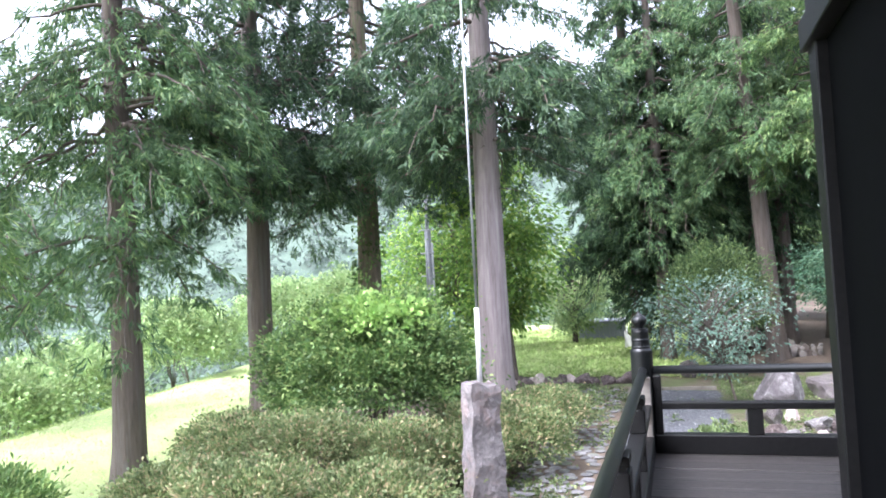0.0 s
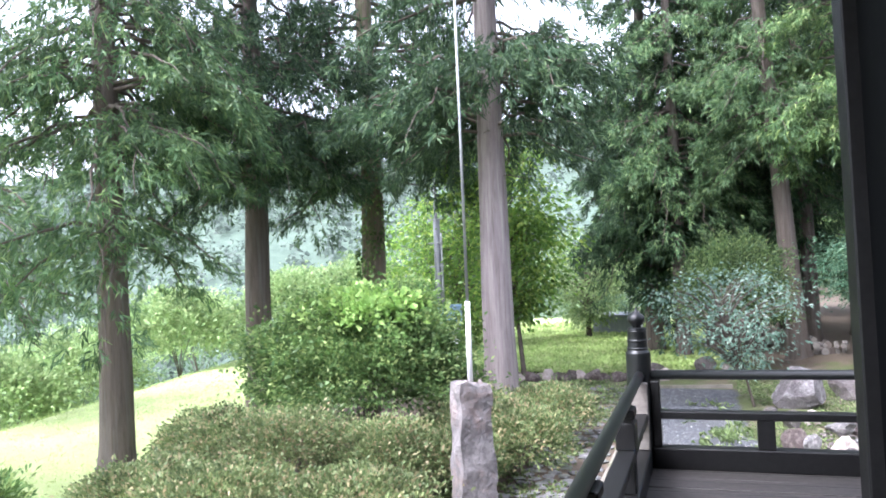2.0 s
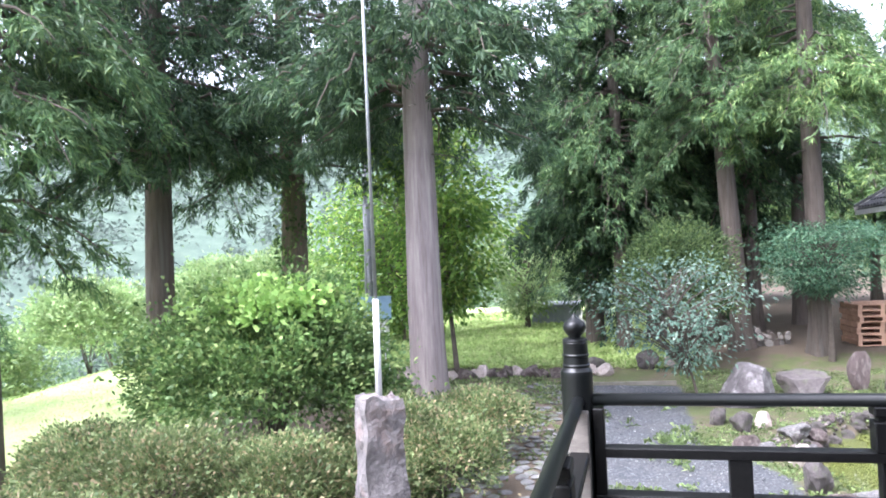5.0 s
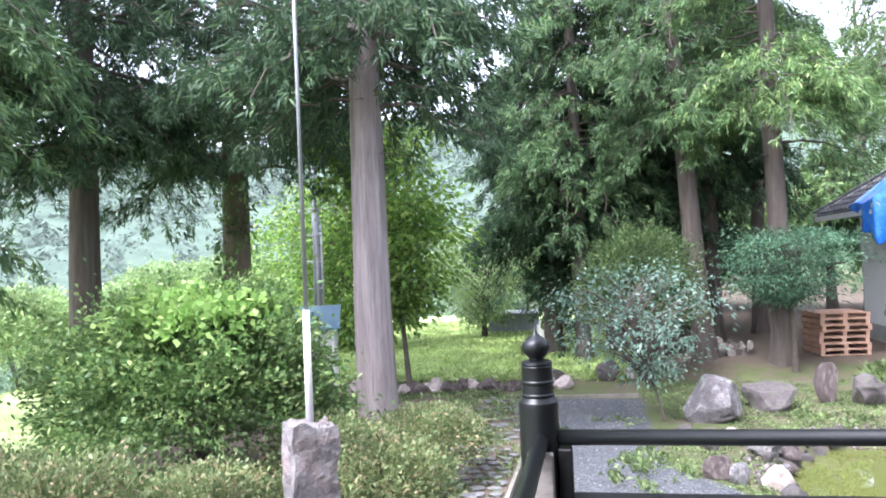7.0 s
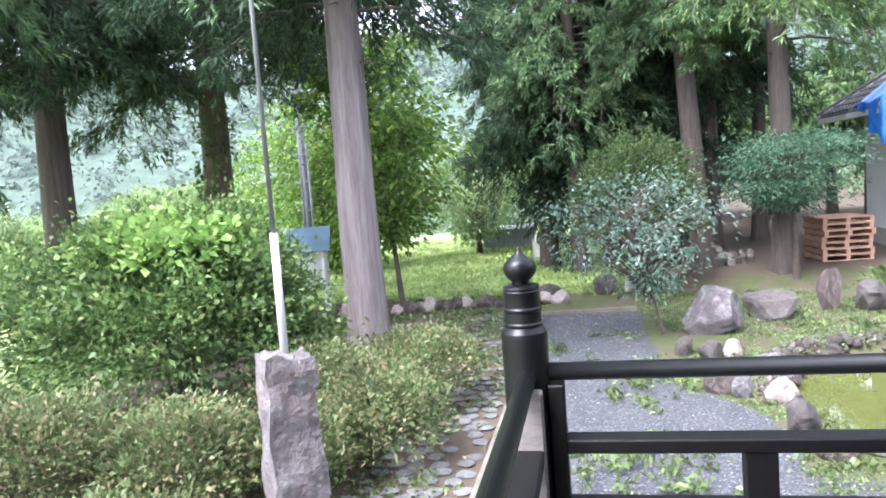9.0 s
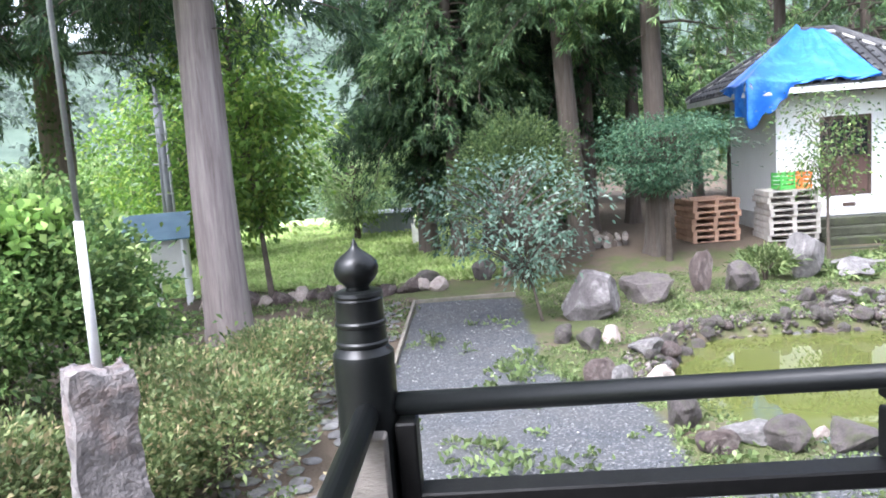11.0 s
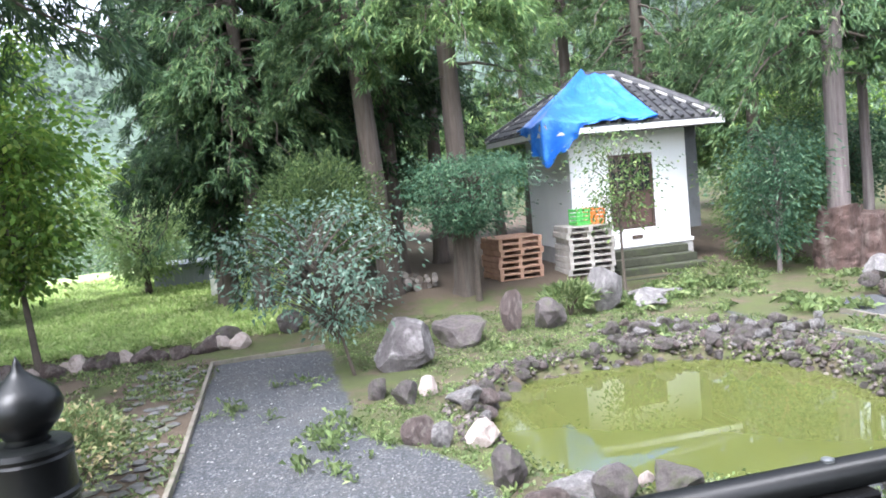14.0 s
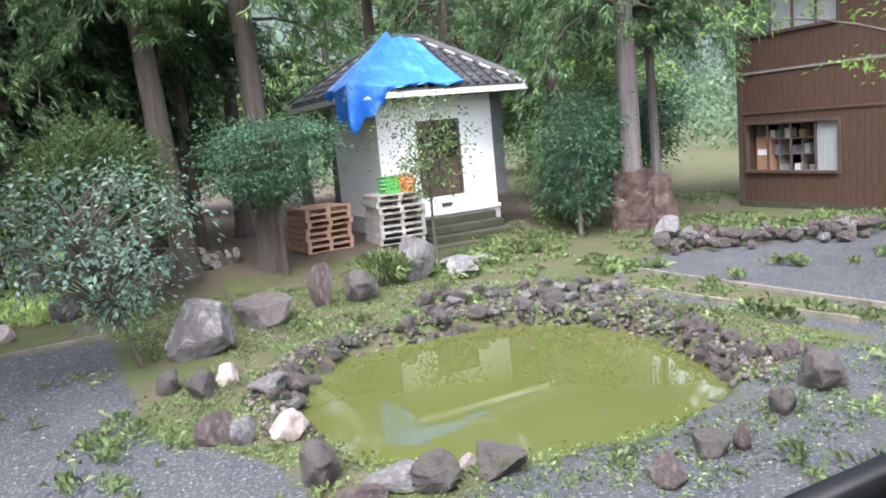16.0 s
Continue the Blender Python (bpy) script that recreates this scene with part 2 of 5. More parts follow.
M_STEEL = surface("dull_steel", (0.17, 0.18, 0.18), (0.29, 0.30, 0.30), 6.0, 0.5, 0.1, metal=0.5)
M_POLE = surface("pole_dark_steel", (0.07, 0.075, 0.08), (0.14, 0.145, 0.15), 4.0, 0.6, 0.2)
M_POLE_GREY = surface("pole_grey_concrete", (0.15, 0.16, 0.17), (0.25, 0.26, 0.275), 4.0, 0.8, 0.2)
M_BLUEROOF = surface("blue_sheet_metal", (0.10, 0.20, 0.28), (0.17, 0.29, 0.38), 3.0, 0.5, 0.1)
M_BOX = surface("cream_metal", (0.50, 0.50, 0.46), (0.66, 0.66, 0.61), 3.0, 0.6, 0.1)
M_PLASTER = surface("white_plaster", (0.82, 0.82, 0.82), (0.90, 0.90, 0.90), 1.6, 0.9, 0.15, 30.0)
M_TILE = surface("dark_roof_tile", (0.020, 0.021, 0.023), (0.055, 0.055, 0.06), 5.0, 0.5, 0.3, stain=(0.10, 0.10, 0.095))
M_TILE_EDGE = surface("pale_eave_board", (0.50, 0.50, 0.50), (0.68, 0.68, 0.67), 5.0, 0.8, 0.2)
M_DOOR = surface("brown_door", (0.07, 0.040, 0.034), (0.12, 0.07, 0.058), 3.0, 0.6, 0.2, 40.0, (6, 6, 1))
M_GLASS = surface("dark_glass", (0.018, 0.02, 0.022), (0.03, 0.032, 0.035), 2.0, 0.08, 0.02)
M_TARP = surface("blue_tarp", (0.012, 0.115, 0.52), (0.035, 0.195, 0.72), 5.0, 0.45, 0.4, 30.0, stain=(0.085, 0.31, 0.82))
M_MOSSCON = surface("mossy_concrete", (0.022, 0.026, 0.014), (0.062, 0.064, 0.042), 5.0, 0.95, 0.6, 40.0, stain=(0.05, 0.065, 0.022))
M_CONCRETE = surface("pale_concrete", (0.30, 0.29, 0.28), (0.46, 0.45, 0.43), 4.0, 0.9, 0.4, 40.0)
M_PALLET = surface("pallet_wood", (0.26, 0.15, 0.10), (0.46, 0.29, 0.20), 5.0, 0.85, 0.4, 50.0, own=True)
M_PALLET_GREY = surface("greyed_pallet_wood", (0.26, 0.24, 0.21), (0.48, 0.45, 0.41), 5.0, 0.85, 0.4, 50.0, own=True)
M_SIDING = striped("brown_board_siding", (0.044, 0.025, 0.016), (0.090, 0.053, 0.035), (0.027, 0.016, 0.011), 0.16, "Y", 0.75)
M_TRIM = surface("dark_brown_trim", (0.045, 0.030, 0.022), (0.09, 0.06, 0.045), 4.0, 0.7, 0.2)
M_ORANGE = surface("orange_plastic", (0.80, 0.16, 0.02), (0.90, 0.24, 0.04), 4.0, 0.5, 0.05)
M_GREEN = surface("green_plastic", (0.07, 0.38, 0.07), (0.12, 0.50, 0.10), 4.0, 0.5, 0.05)
M_CARD = surface("cardboard", (0.30, 0.17, 0.10), (0.40, 0.24, 0.14), 4.0, 0.8, 0.1)
M_WHITE = surface("white_paint", (0.70, 0.70, 0.69), (0.82, 0.82, 0.81), 4.0, 0.7, 0.1)
M_CURTAIN = surface("pale_curtain", (0.20, 0.21, 0.205), (0.31, 0.32, 0.315), 3.0, 0.9, 0.1, 30.0, (6, 6, 0.5))
M_SHEDWALL = surface("bluish_shed_metal", (0.22, 0.24, 0.29), (0.33, 0.35, 0.40), 3.0, 0.6, 0.2, 30.0, (6, 6, 0.4))
M_NET = surface("pale_net_cloth", (0.50, 0.50, 0.46), (0.68, 0.68, 0.63), 5.0, 0.9, 0.3)



def pebble_material():
    n = Nodes("pebble")
    g = n.node("ShaderNodeNewGeometry")
    c = n.ramp(g.outputs["Random Per Island"], [(0.0, (0.08, 0.084, 0.092)), (0.7, (0.175, 0.18, 0.19)), (0.96, (0.22, 0.216, 0.212)), (1.0, (0.42, 0.41, 0.40))])
    return n.done(c, 0.85, 0.0, 0.3)


M_PEBBLE = pebble_material()


def shore_material():
    n = Nodes("shore_pebble")
    g = n.node("ShaderNodeNewGeometry")
    c = n.ramp(g.outputs["Random Per Island"], [(0.0, (0.035, 0.030, 0.026)), (0.6, (0.10, 0.085, 0.078)), (1.0, (0.19, 0.165, 0.15))])
    return n.done(c, 0.85, 0.0, 0.3)


M_SHORE = shore_material()


# ---- mesh helpers ----
def link_mesh(name, bm, material, parent=None, label="", smooth=False):
    me = bpy.data.meshes.new(name)
    bmesh.ops.recalc_face_normals(bm, faces=bm.faces)
    bm.to_mesh(me)
    bm.free()
    me.materials.append(material)
    if smooth:
        me.shade_smooth()
    ob = new(name, me)
    if parent:
        ob.parent = parent
    if label:
        tagged(ob, label)
    return ob


def part(name, bm, material, parent, label="", smooth=False):
    return link_mesh(name, bm, material, parent, label, smooth)


def thing(name, m, label, category, group="", kind=""):
    ob = new(name)
    ob.empty_display_size = 0.1
    ob.matrix_world = m
    return tagged(ob, label, category, group, kind)


def box(x0, x1, y0, y1, z0, z1, bevel=0.0, bm=None):
    fresh = bmesh.new()
    bmesh.ops.create_cube(fresh, size=1.0, matrix=Matrix.Translation(((x0 + x1) / 2, (y0 + y1) / 2, (z0 + z1) / 2)) @ Matrix.Diagonal((x1 - x0, y1 - y0, z1 - z0, 1)))
    if bevel:
        bmesh.ops.bevel(fresh, geom=fresh.edges[:], offset=bevel, segments=1, affect="EDGES")
    if bm is None:
        return fresh
    return join(bm, fresh)


def join(bm, fresh):
    me = bpy.data.meshes.new("tmp")
    fresh.to_mesh(me)
    fresh.free()
    bm.from_mesh(me)
    bpy.data.meshes.remove(me)
    return bm


def rod(a, b, r0, r1=None, sides=10, bm=None):
    """A round bar from a to b."""
    a, b = Vector(a), Vector(b)
    fresh = bmesh.new()
    m = Matrix.Translation((a + b) / 2) @ (b - a).to_track_quat("Z", "Y").to_matrix().to_4x4()
    bmesh.ops.create_cone(fresh, cap_ends=True, segments=sides, radius1=r0, radius2=r0 if r1 is None else r1, depth=(b - a).length, matrix=m)
    return fresh if bm is None else join(bm, fresh)


def lathe(profile, sides=28):
    """A turned solid from (radius, height) pairs."""
    bm = bmesh.new()
    rings = []
    for r, z in profile:
        rings.append([bm.verts.new((r * math.cos(2 * math.pi * k / sides), r * math.sin(2 * math.pi * k / sides), z)) for k in range(sides)])
    for lo, hi in zip(rings, rings[1:]):
        for k in range(sides):
            bm.faces.new((lo[k], lo[(k + 1) % sides], hi[(k + 1) % sides], hi[k]))
    bm.faces.new(rings[0])
    bm.faces.new(rings[-1])
    return bm


def mesh_from_arrays(name, verts, faces, material, smooth=False):
    """A mesh from an n x 3 and an m x k array."""
    me = bpy.data.meshes.new(name)
    n, (m, k) = len(verts), faces.shape
    me.vertices.add(n)
    me.vertices.foreach_set("co", np.ascontiguousarray(verts, dtype=np.float32).ravel())
    me.loops.add(m * k)
    me.loops.foreach_set("vertex_index", np.ascontiguousarray(faces, dtype=np.int32).ravel())
    me.polygons.add(m)
    me.polygons.foreach_set("loop_start", np.arange(0, m * k, k, dtype=np.int32))
    me.update(calc_edges=True)
    me.materials.append(material)
    if smooth:
        me.shade_smooth()
    return me


def unit(v):
    return v / np.maximum(np.linalg.norm(v, axis=1, keepdims=True), 1e-6)


def blades(base, way, length, width, rng, sag=0.15):
    """Pointed leaves as bent diamonds: four corners each."""
    n = len(base)
    length, width = np.broadcast_to(length, n)[:, None], np.broadcast_to(width, n)[:, None]
    way = unit(way)
    side = unit(np.cross(way, rng.normal(size=(n, 3))))
    mid = base + way * length * 0.5
    tip = base + way * length - np.array([0, 0, 1.0]) * length * sag
    verts = np.stack([base, mid + side * width / 2, tip, mid - side * width / 2], 1).reshape(-1, 3)
    return verts, np.arange(4 * n).reshape(n, 4)


def crown(name, chunks, material, parent, label=""):
    verts = np.concatenate([v for v, f in chunks])
    off, faces = 0, []
    for v, f in chunks:
        faces.append(f + off)
        off += len(v)
    ob = new(name, mesh_from_arrays(name, verts, np.concatenate(faces), material))
    ob.parent = parent
    if label:
        tagged(ob, label)
    return ob


# ---- ground: one sheet from the garden to the hills ----
POND = (4.05, 12.36)


def smooth(a, b, x):
    t = np.clip((x - a) / (b - a), 0, 1)
    return t * t * (3 - 2 * t)


def pond_radius(ang):
    """The shore's distance from the pond's middle."""
    return 2.12 + 0.07 * np.cos(4 * (ang - 0.68)) + 0.06 * np.cos(ang) + 0.03 * np.sin(7 * ang)


def rough_field(x, y, s, seed):
    return (np.sin(x * s + seed) * np.cos(y * s * 1.13 + seed * 2) + np.sin((x + y) * s * 0.61 + seed * 3) * 0.7 + np.sin((x * 1.7 - y) * s * 1.9 + seed) * 0.4) / 2.1


def ground_height(x, y):
    x, y = np.asarray(x, float), np.asarray(y, float)
    z = np.full(np.broadcast(x, y).shape, -1.07) + 0.025 * rough_field(x, y, 1.3, 1.0)
    z = z + (0.18 + 0.12 * smooth(7.0, 6.4, x)) * smooth(18.6, 20.6, y) * smooth(1.0, 3.0, x)
    z = z - 0.6 * np.exp(-((x + 9.4) / 2.2) ** 2) * smooth(14.5, 11.5, y)
    d = np.hypot(x - POND[0], y - POND[1]) / pond_radius(np.arctan2(y - POND[1], x - POND[0]))
    z = z - 0.75 * (1 - smooth(0.86, 1.08, d))
    # the lawn's far edge falls away into the valley, and the hills rise behind it
    west = -(x + 13.6 + 0.22 * (y - 12.8))
    z = z - 0.05 * np.clip(-8.0 - x, 0, 8) - 7.0 * smooth(0.0, 10.0, west) - 3.0 * smooth(38, 60, y) * smooth(2, -8, x)
    r = np.hypot(x, y)
    hill = smooth(55, 240, r) * (44 + 9 * rough_field(x, y, 0.017, 2.0) + 5 * rough_field(x, y, 0.05, 4.0))
    return z + hill * smooth(-70, -10, y - 0.3 * np.abs(x) + 60)


def axis_steps(lo, hi, fine_lo, fine_hi, fine, n):
    inner = np.arange(fine_lo, fine_hi + 1e-6, fine)
    k = np.linspace(0, 1, n + 1)[1:]
    return np.concatenate([(fine_lo + (lo - fine_lo) * k ** 2.2)[::-1], inner, fine_hi + (hi - fine_hi) * k ** 2.2])


def build_ground():
    xs, ys = axis_steps(-700, 700, -18, 20, 0.2, 46), axis_steps(-700, 700, 5, 32, 0.2, 46)
    gx, gy = np.meshgrid(xs, ys)
    verts = np.stack([gx, gy, ground_height(gx, gy)], 2).reshape(-1, 3)
    nx, ny = len(xs), len(ys)
    i = (np.arange(ny - 1)[:, None] * nx + np.arange(nx - 1)[None]).ravel()
    me = mesh_from_arrays("ground", verts, np.stack([i, i + 1, i + nx + 1, i + nx], 1), M_GROUND, True)
    x, y = verts[:, 0], verts[:, 1]
    far = smooth(40, 30, np.hypot(x, y - 10))
    lawn = np.maximum(smooth(-6.2, -7.6, x + 0.12 * (y - 10)), smooth(19.0, 20.2, y) * smooth(1.2, -0.2, x))
    lawn = far * np.maximum(lawn, 0.12 * smooth(14.5, 16.5, x) * smooth(21.5, 23, y))
    path = smooth(-1.2, -1.1, x) * smooth(0.95, 0.35, x - 0.9 * smooth(13.2, 11.2, y)) * smooth(17.3, 17.15, y)
    near = smooth(10.4, 9.4, y - 0.12 * x) * smooth(-1.2, -1.0, x) * 0.75
    right = smooth(6.6, 7.4, x - 0.1 * (15 - y)) * smooth(16.0, 15.4, y + 0.35 * (x - 9)) * smooth(9.8, 10.6, y)
    strip = smooth(0.0, 0.1, x - 7.31 - 0.152 * (13.8 - y)) * smooth(0.0, -0.1, x - 8.12 - 0.0814 * (15.1 - y))
    right = right * (1 - strip)
    gravel = np.maximum.reduce([path, near, right])
    soil = np.maximum(smooth(19.0, 20.5, y) * smooth(0.8, 2.0, x) * smooth(16, 13, x), 0.45)
    soil = np.maximum(soil, 0.75 * smooth(-2.5, -3.0, x) * smooth(-7.5, -6.4, x))
    soil = np.maximum(soil, 0.8 * smooth(-2.6, -2.3, x) * smooth(-1.1, -1.2, x) * smooth(19, 17, y))
    zone = np.stack([lawn, gravel, soil, smooth(85, 60, np.hypot(x, y))], 1).astype(np.float32)
    me.attributes.new("zone", "FLOAT_COLOR", "POINT").data.foreach_set("color", zone.ravel())
    return tagged(new("ground", me), "garden ground of moss, soil, grass and gravel", "ground", kind="structure")


build_ground()


def build_water():
    bm = bmesh.new()
    n = 96
    ring = []
    for k in range(n):
        a = 2 * math.pi * k / n
        r = float(pond_radius(a)) * 1.02
        ring.append(bm.verts.new((POND[0] + r * math.cos(a), POND[1] + r * math.sin(a), -1.25)))
    bm.faces.new(ring)
    tagged(link_mesh("water", bm, M_WATER), "still yellow-green pond water with reflections", "water", kind="structure")


build_water()


# ---- the temple's veranda and its black railing ----
WALL_X, WALL_Y, RAIL_X, RAIL_Y, DECK = 0.72, 4.75, -0.335, 6.575, 0.11


def build_veranda():
    floor = thing("floor", pose(0, 0, 0), "weathered grey veranda floor boards", "floor", kind="structure")
    y, k = -4.0, 0
    while y < 6.78:
        x1 = WALL_X + 0.05 if y + 0.236 < WALL_Y else 7.0
        part("board", box(-0.5, x1, y, min(y + 0.236, 6.8), DECK - 0.05, DECK - 0.002 * (k % 3), 0.004), M_DECK, floor)
        y, k = y + 0.24, k + 1
    bm = box(-0.42, -0.30, -4, 6.7, DECK - 0.25, DECK - 0.055)
    box(-0.30, 7.0, 6.55, 6.67, DECK - 0.25, DECK - 0.055, bm=bm)
    for px, py in ((-0.36, 6.6), (-0.36, 3.4), (-0.36, 0.2), (2.6, 6.6), (5.6, 6.6)):
        box(px - 0.07, px + 0.07, py - 0.07, py + 0.07, -1.15, DECK - 0.25, bm=bm)
    part("floor_beam", bm, M_BLACKWOOD, floor)
    # the hall's corner: posts, sill, beams and dark panels
    wall = thing("wall_hall", pose(0, 0, 0), "near-black timber hall wall with posts and panels", "wall", kind="structure")
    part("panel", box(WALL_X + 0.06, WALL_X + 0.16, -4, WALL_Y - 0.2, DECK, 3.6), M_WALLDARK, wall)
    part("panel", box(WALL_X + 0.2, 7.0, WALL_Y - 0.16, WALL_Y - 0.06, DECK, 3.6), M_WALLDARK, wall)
    for px, py in ((WALL_X + 0.1, WALL_Y - 0.1), (WALL_X + 0.1, 2.9), (WALL_X + 0.1, 1.0), (WALL_X + 0.1, -0.9), (2.8, WALL_Y - 0.1), (4.8, WALL_Y - 0.1)):
        part("post", box(px - 0.1, px + 0.1, py - 0.1, py + 0.1, DECK, 3.6, 0.008), M_BLACKWOOD, wall)
    for z0, z1, out in ((DECK, 0.27, 0.04), (2.68, 2.84, 0.035), (3.02, 3.14, 0.025)):
        part("beam", box(WALL_X - out, WALL_X + 0.06, -4, WALL_Y + out, z0, z1, 0.006), M_BLACKWOOD, wall)
        part("beam", box(WALL_X + 0.06, 7.0, WALL_Y - 0.06, WALL_Y + out, z0, z1, 0.006), M_BLACKWOOD, wall)
    # unseen overhang, added over the veranda to keep daylight off the wall
    tagged(link_mesh("roof_hall_shade", box(-1.0, 7.4, -4.2, WALL_Y + 0.55, 3.6, 3.8), M_BLACKWOOD), "unseen dark roof over the hall, widened to shade its wall", "roof", kind="structure")
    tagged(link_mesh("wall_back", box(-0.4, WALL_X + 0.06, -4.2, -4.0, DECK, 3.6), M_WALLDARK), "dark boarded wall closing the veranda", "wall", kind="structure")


build_veranda()


def build_railing():
    newel = thing("railing_post", pose(-0.342, RAIL_Y, 0), "black lacquered corner post with an onion-shaped finial", "post")
    top = 1.235
    prof = [(0.0005, 0.0), (0.006, -0.012), (0.010, -0.024), (0.022, -0.036), (0.042, -0.050), (0.056, -0.064), (0.0625, -0.082), (0.060, -0.100), (0.050, -0.117), (0.036, -0.130), (0.031, -0.138), (0.036, -0.144)]
    part("finial", lathe([(r, top + z) for r, z in prof][::-1], 36), M_BLACK, newel, smooth=True)
    col = [(0.052, -0.144), (0.066, -0.149), (0.0685, -0.158), (0.066, -0.165), (0.0685, -0.170), (0.0665, -0.176), (0.068, -0.228), (0.072, -0.233), (0.072, -0.241), (0.068, -0.246), (0.0695, -0.284), (0.074, -0.289), (0.074, -0.296), (0.071, -0.302), (0.077, -0.312), (0.085, -0.322), (0.087, -0.334), (0.086, -0.36)]
    part("collar", lathe([(r, top + z) for r, z in col][::-1], 40), M_BLACK, newel, smooth=True).data.set_sharp_from_angle(angle=radians(24))
    part("shaft", lathe([(0.086, -0.25), (0.0862, -0.24), (0.087, 0.3), (0.0862, top - 0.37), (0.086, top - 0.36)], 40), M_BLACK, newel, smooth=True).data.set_sharp_from_angle(angle=radians(30))
    rail = thing("railing", pose(0, 0, 0), "black lacquered veranda railing of round and square bars", "railing")
    # end stretch, along x
    part("top_rail", rod((-0.27, RAIL_Y, 0.755), (7.0, RAIL_Y, 0.755), 0.034, sides=20), M_BLACK, rail, smooth=True)
    part("middle_rail", box(-0.27, 7.0, RAIL_Y - 0.05, RAIL_Y + 0.05, 0.452, 0.505, 0.006), M_BLACKWOOD, rail)
    part("bottom_rail", box(-0.27, 7.0, RAIL_Y - 0.06, RAIL_Y + 0.06, DECK - 0.004, 0.255, 0.008), M_BLACKWOOD, rail)
    for x in (0.473, 1.95, 3.4, 4.9):
        part("short_strut", box(x - 0.055, x + 0.055, RAIL_Y - 0.045, RAIL_Y + 0.045, 0.255, 0.452, 0.005), M_BLACKWOOD, rail)
    for x in (1.182, 2.69, 4.2, 5.7):
        bm = box(x - 0.085, x + 0.085, RAIL_Y - 0.055, RAIL_Y + 0.055, 0.505, 0.655, 0.006)
        box(x - 0.065, x + 0.065, RAIL_Y - 0.04, RAIL_Y + 0.04, 0.655, 0.68, bm=bm)
        box(x - 0.085, x + 0.085, RAIL_Y - 0.055, RAIL_Y + 0.055, 0.68, 0.728, 0.006, bm=bm)
        part("bearing_block", bm, M_BLACKWOOD, rail)
        part("bolt_head", lathe([(0.014, 0.787), (0.014, 0.793), (0.008, 0.796)], 12), M_STEEL, rail, "small steel bolt head").location = (x, RAIL_Y, 0)
        part("short_strut", box(x - 0.06, x + 0.06, RAIL_Y - 0.045, RAIL_Y + 0.045, 0.255, 0.452, 0.005), M_BLACKWOOD, rail)
    part("end_jamb", box(-0.265, -0.205, RAIL_Y - 0.055, RAIL_Y + 0.055, 0.255, 0.715, 0.006), M_BLACKWOOD, rail)
    # long stretch, along y
    part("top_rail", rod((RAIL_X, -4, 0.755), (RAIL_X, RAIL_Y - 0.085, 0.755), 0.034, sides=20), M_BLACK, rail, "worn black round handrail", smooth=True)
    part("middle_rail", box(RAIL_X - 0.05, RAIL_X + 0.05, -4, RAIL_Y - 0.08, 0.452, 0.505, 0.006), M_BLACKWOOD, rail)
    part("bottom_rail", box(RAIL_X - 0.06, RAIL_X + 0.06, -4, RAIL_Y - 0.08, DECK - 0.004, 0.255, 0.008), M_BLACKWOOD, rail)
    for y in (5.45, 3.9, 2.35, 0.8, -0.75, -2.3):
        bm = box(RAIL_X - 0.055, RAIL_X + 0.055, y - 0.085, y + 0.085, 0.505, 0.655, 0.006)
        box(RAIL_X - 0.04, RAIL_X + 0.04, y - 0.065, y + 0.065, 0.655, 0.68, bm=bm)
        box(RAIL_X - 0.055, RAIL_X + 0.055, y - 0.085, y + 0.085, 0.68, 0.728, 0.006, bm=bm)
        part("bearing_block", bm, M_BLACKWOOD, rail)
        part("short_strut", box(RAIL_X - 0.045, RAIL_X + 0.045, y - 0.06, y + 0.06, 0.255, 0.452, 0.005), M_BLACKWOOD, rail)
        part("short_strut", box(RAIL_X - 0.045, RAIL_X + 0.045, y - 0.83, y - 0.72, 0.255, 0.452, 0.005), M_BLACKWOOD, rail)
    part("end_jamb", box(RAIL_X - 0.055, RAIL_X + 0.055, RAIL_Y - 0.15, RAIL_Y - 0.09, 0.255, 0.715, 0.006), M_OLDWOOD, rail, "greyed bare wooden jamb")


build_railing()


# ---- the white storehouse with its blue tarp ----
KX0, KX1, KY0, KY1 = 6.45, 9.28, 20.8, 23.6
EX0, EX1, EY0, EY1, EZ = 5.6, 9.78, 20.0, 24.2, 2.2
RIDGE = (7.45, 8.3, 22.1, 3.45)


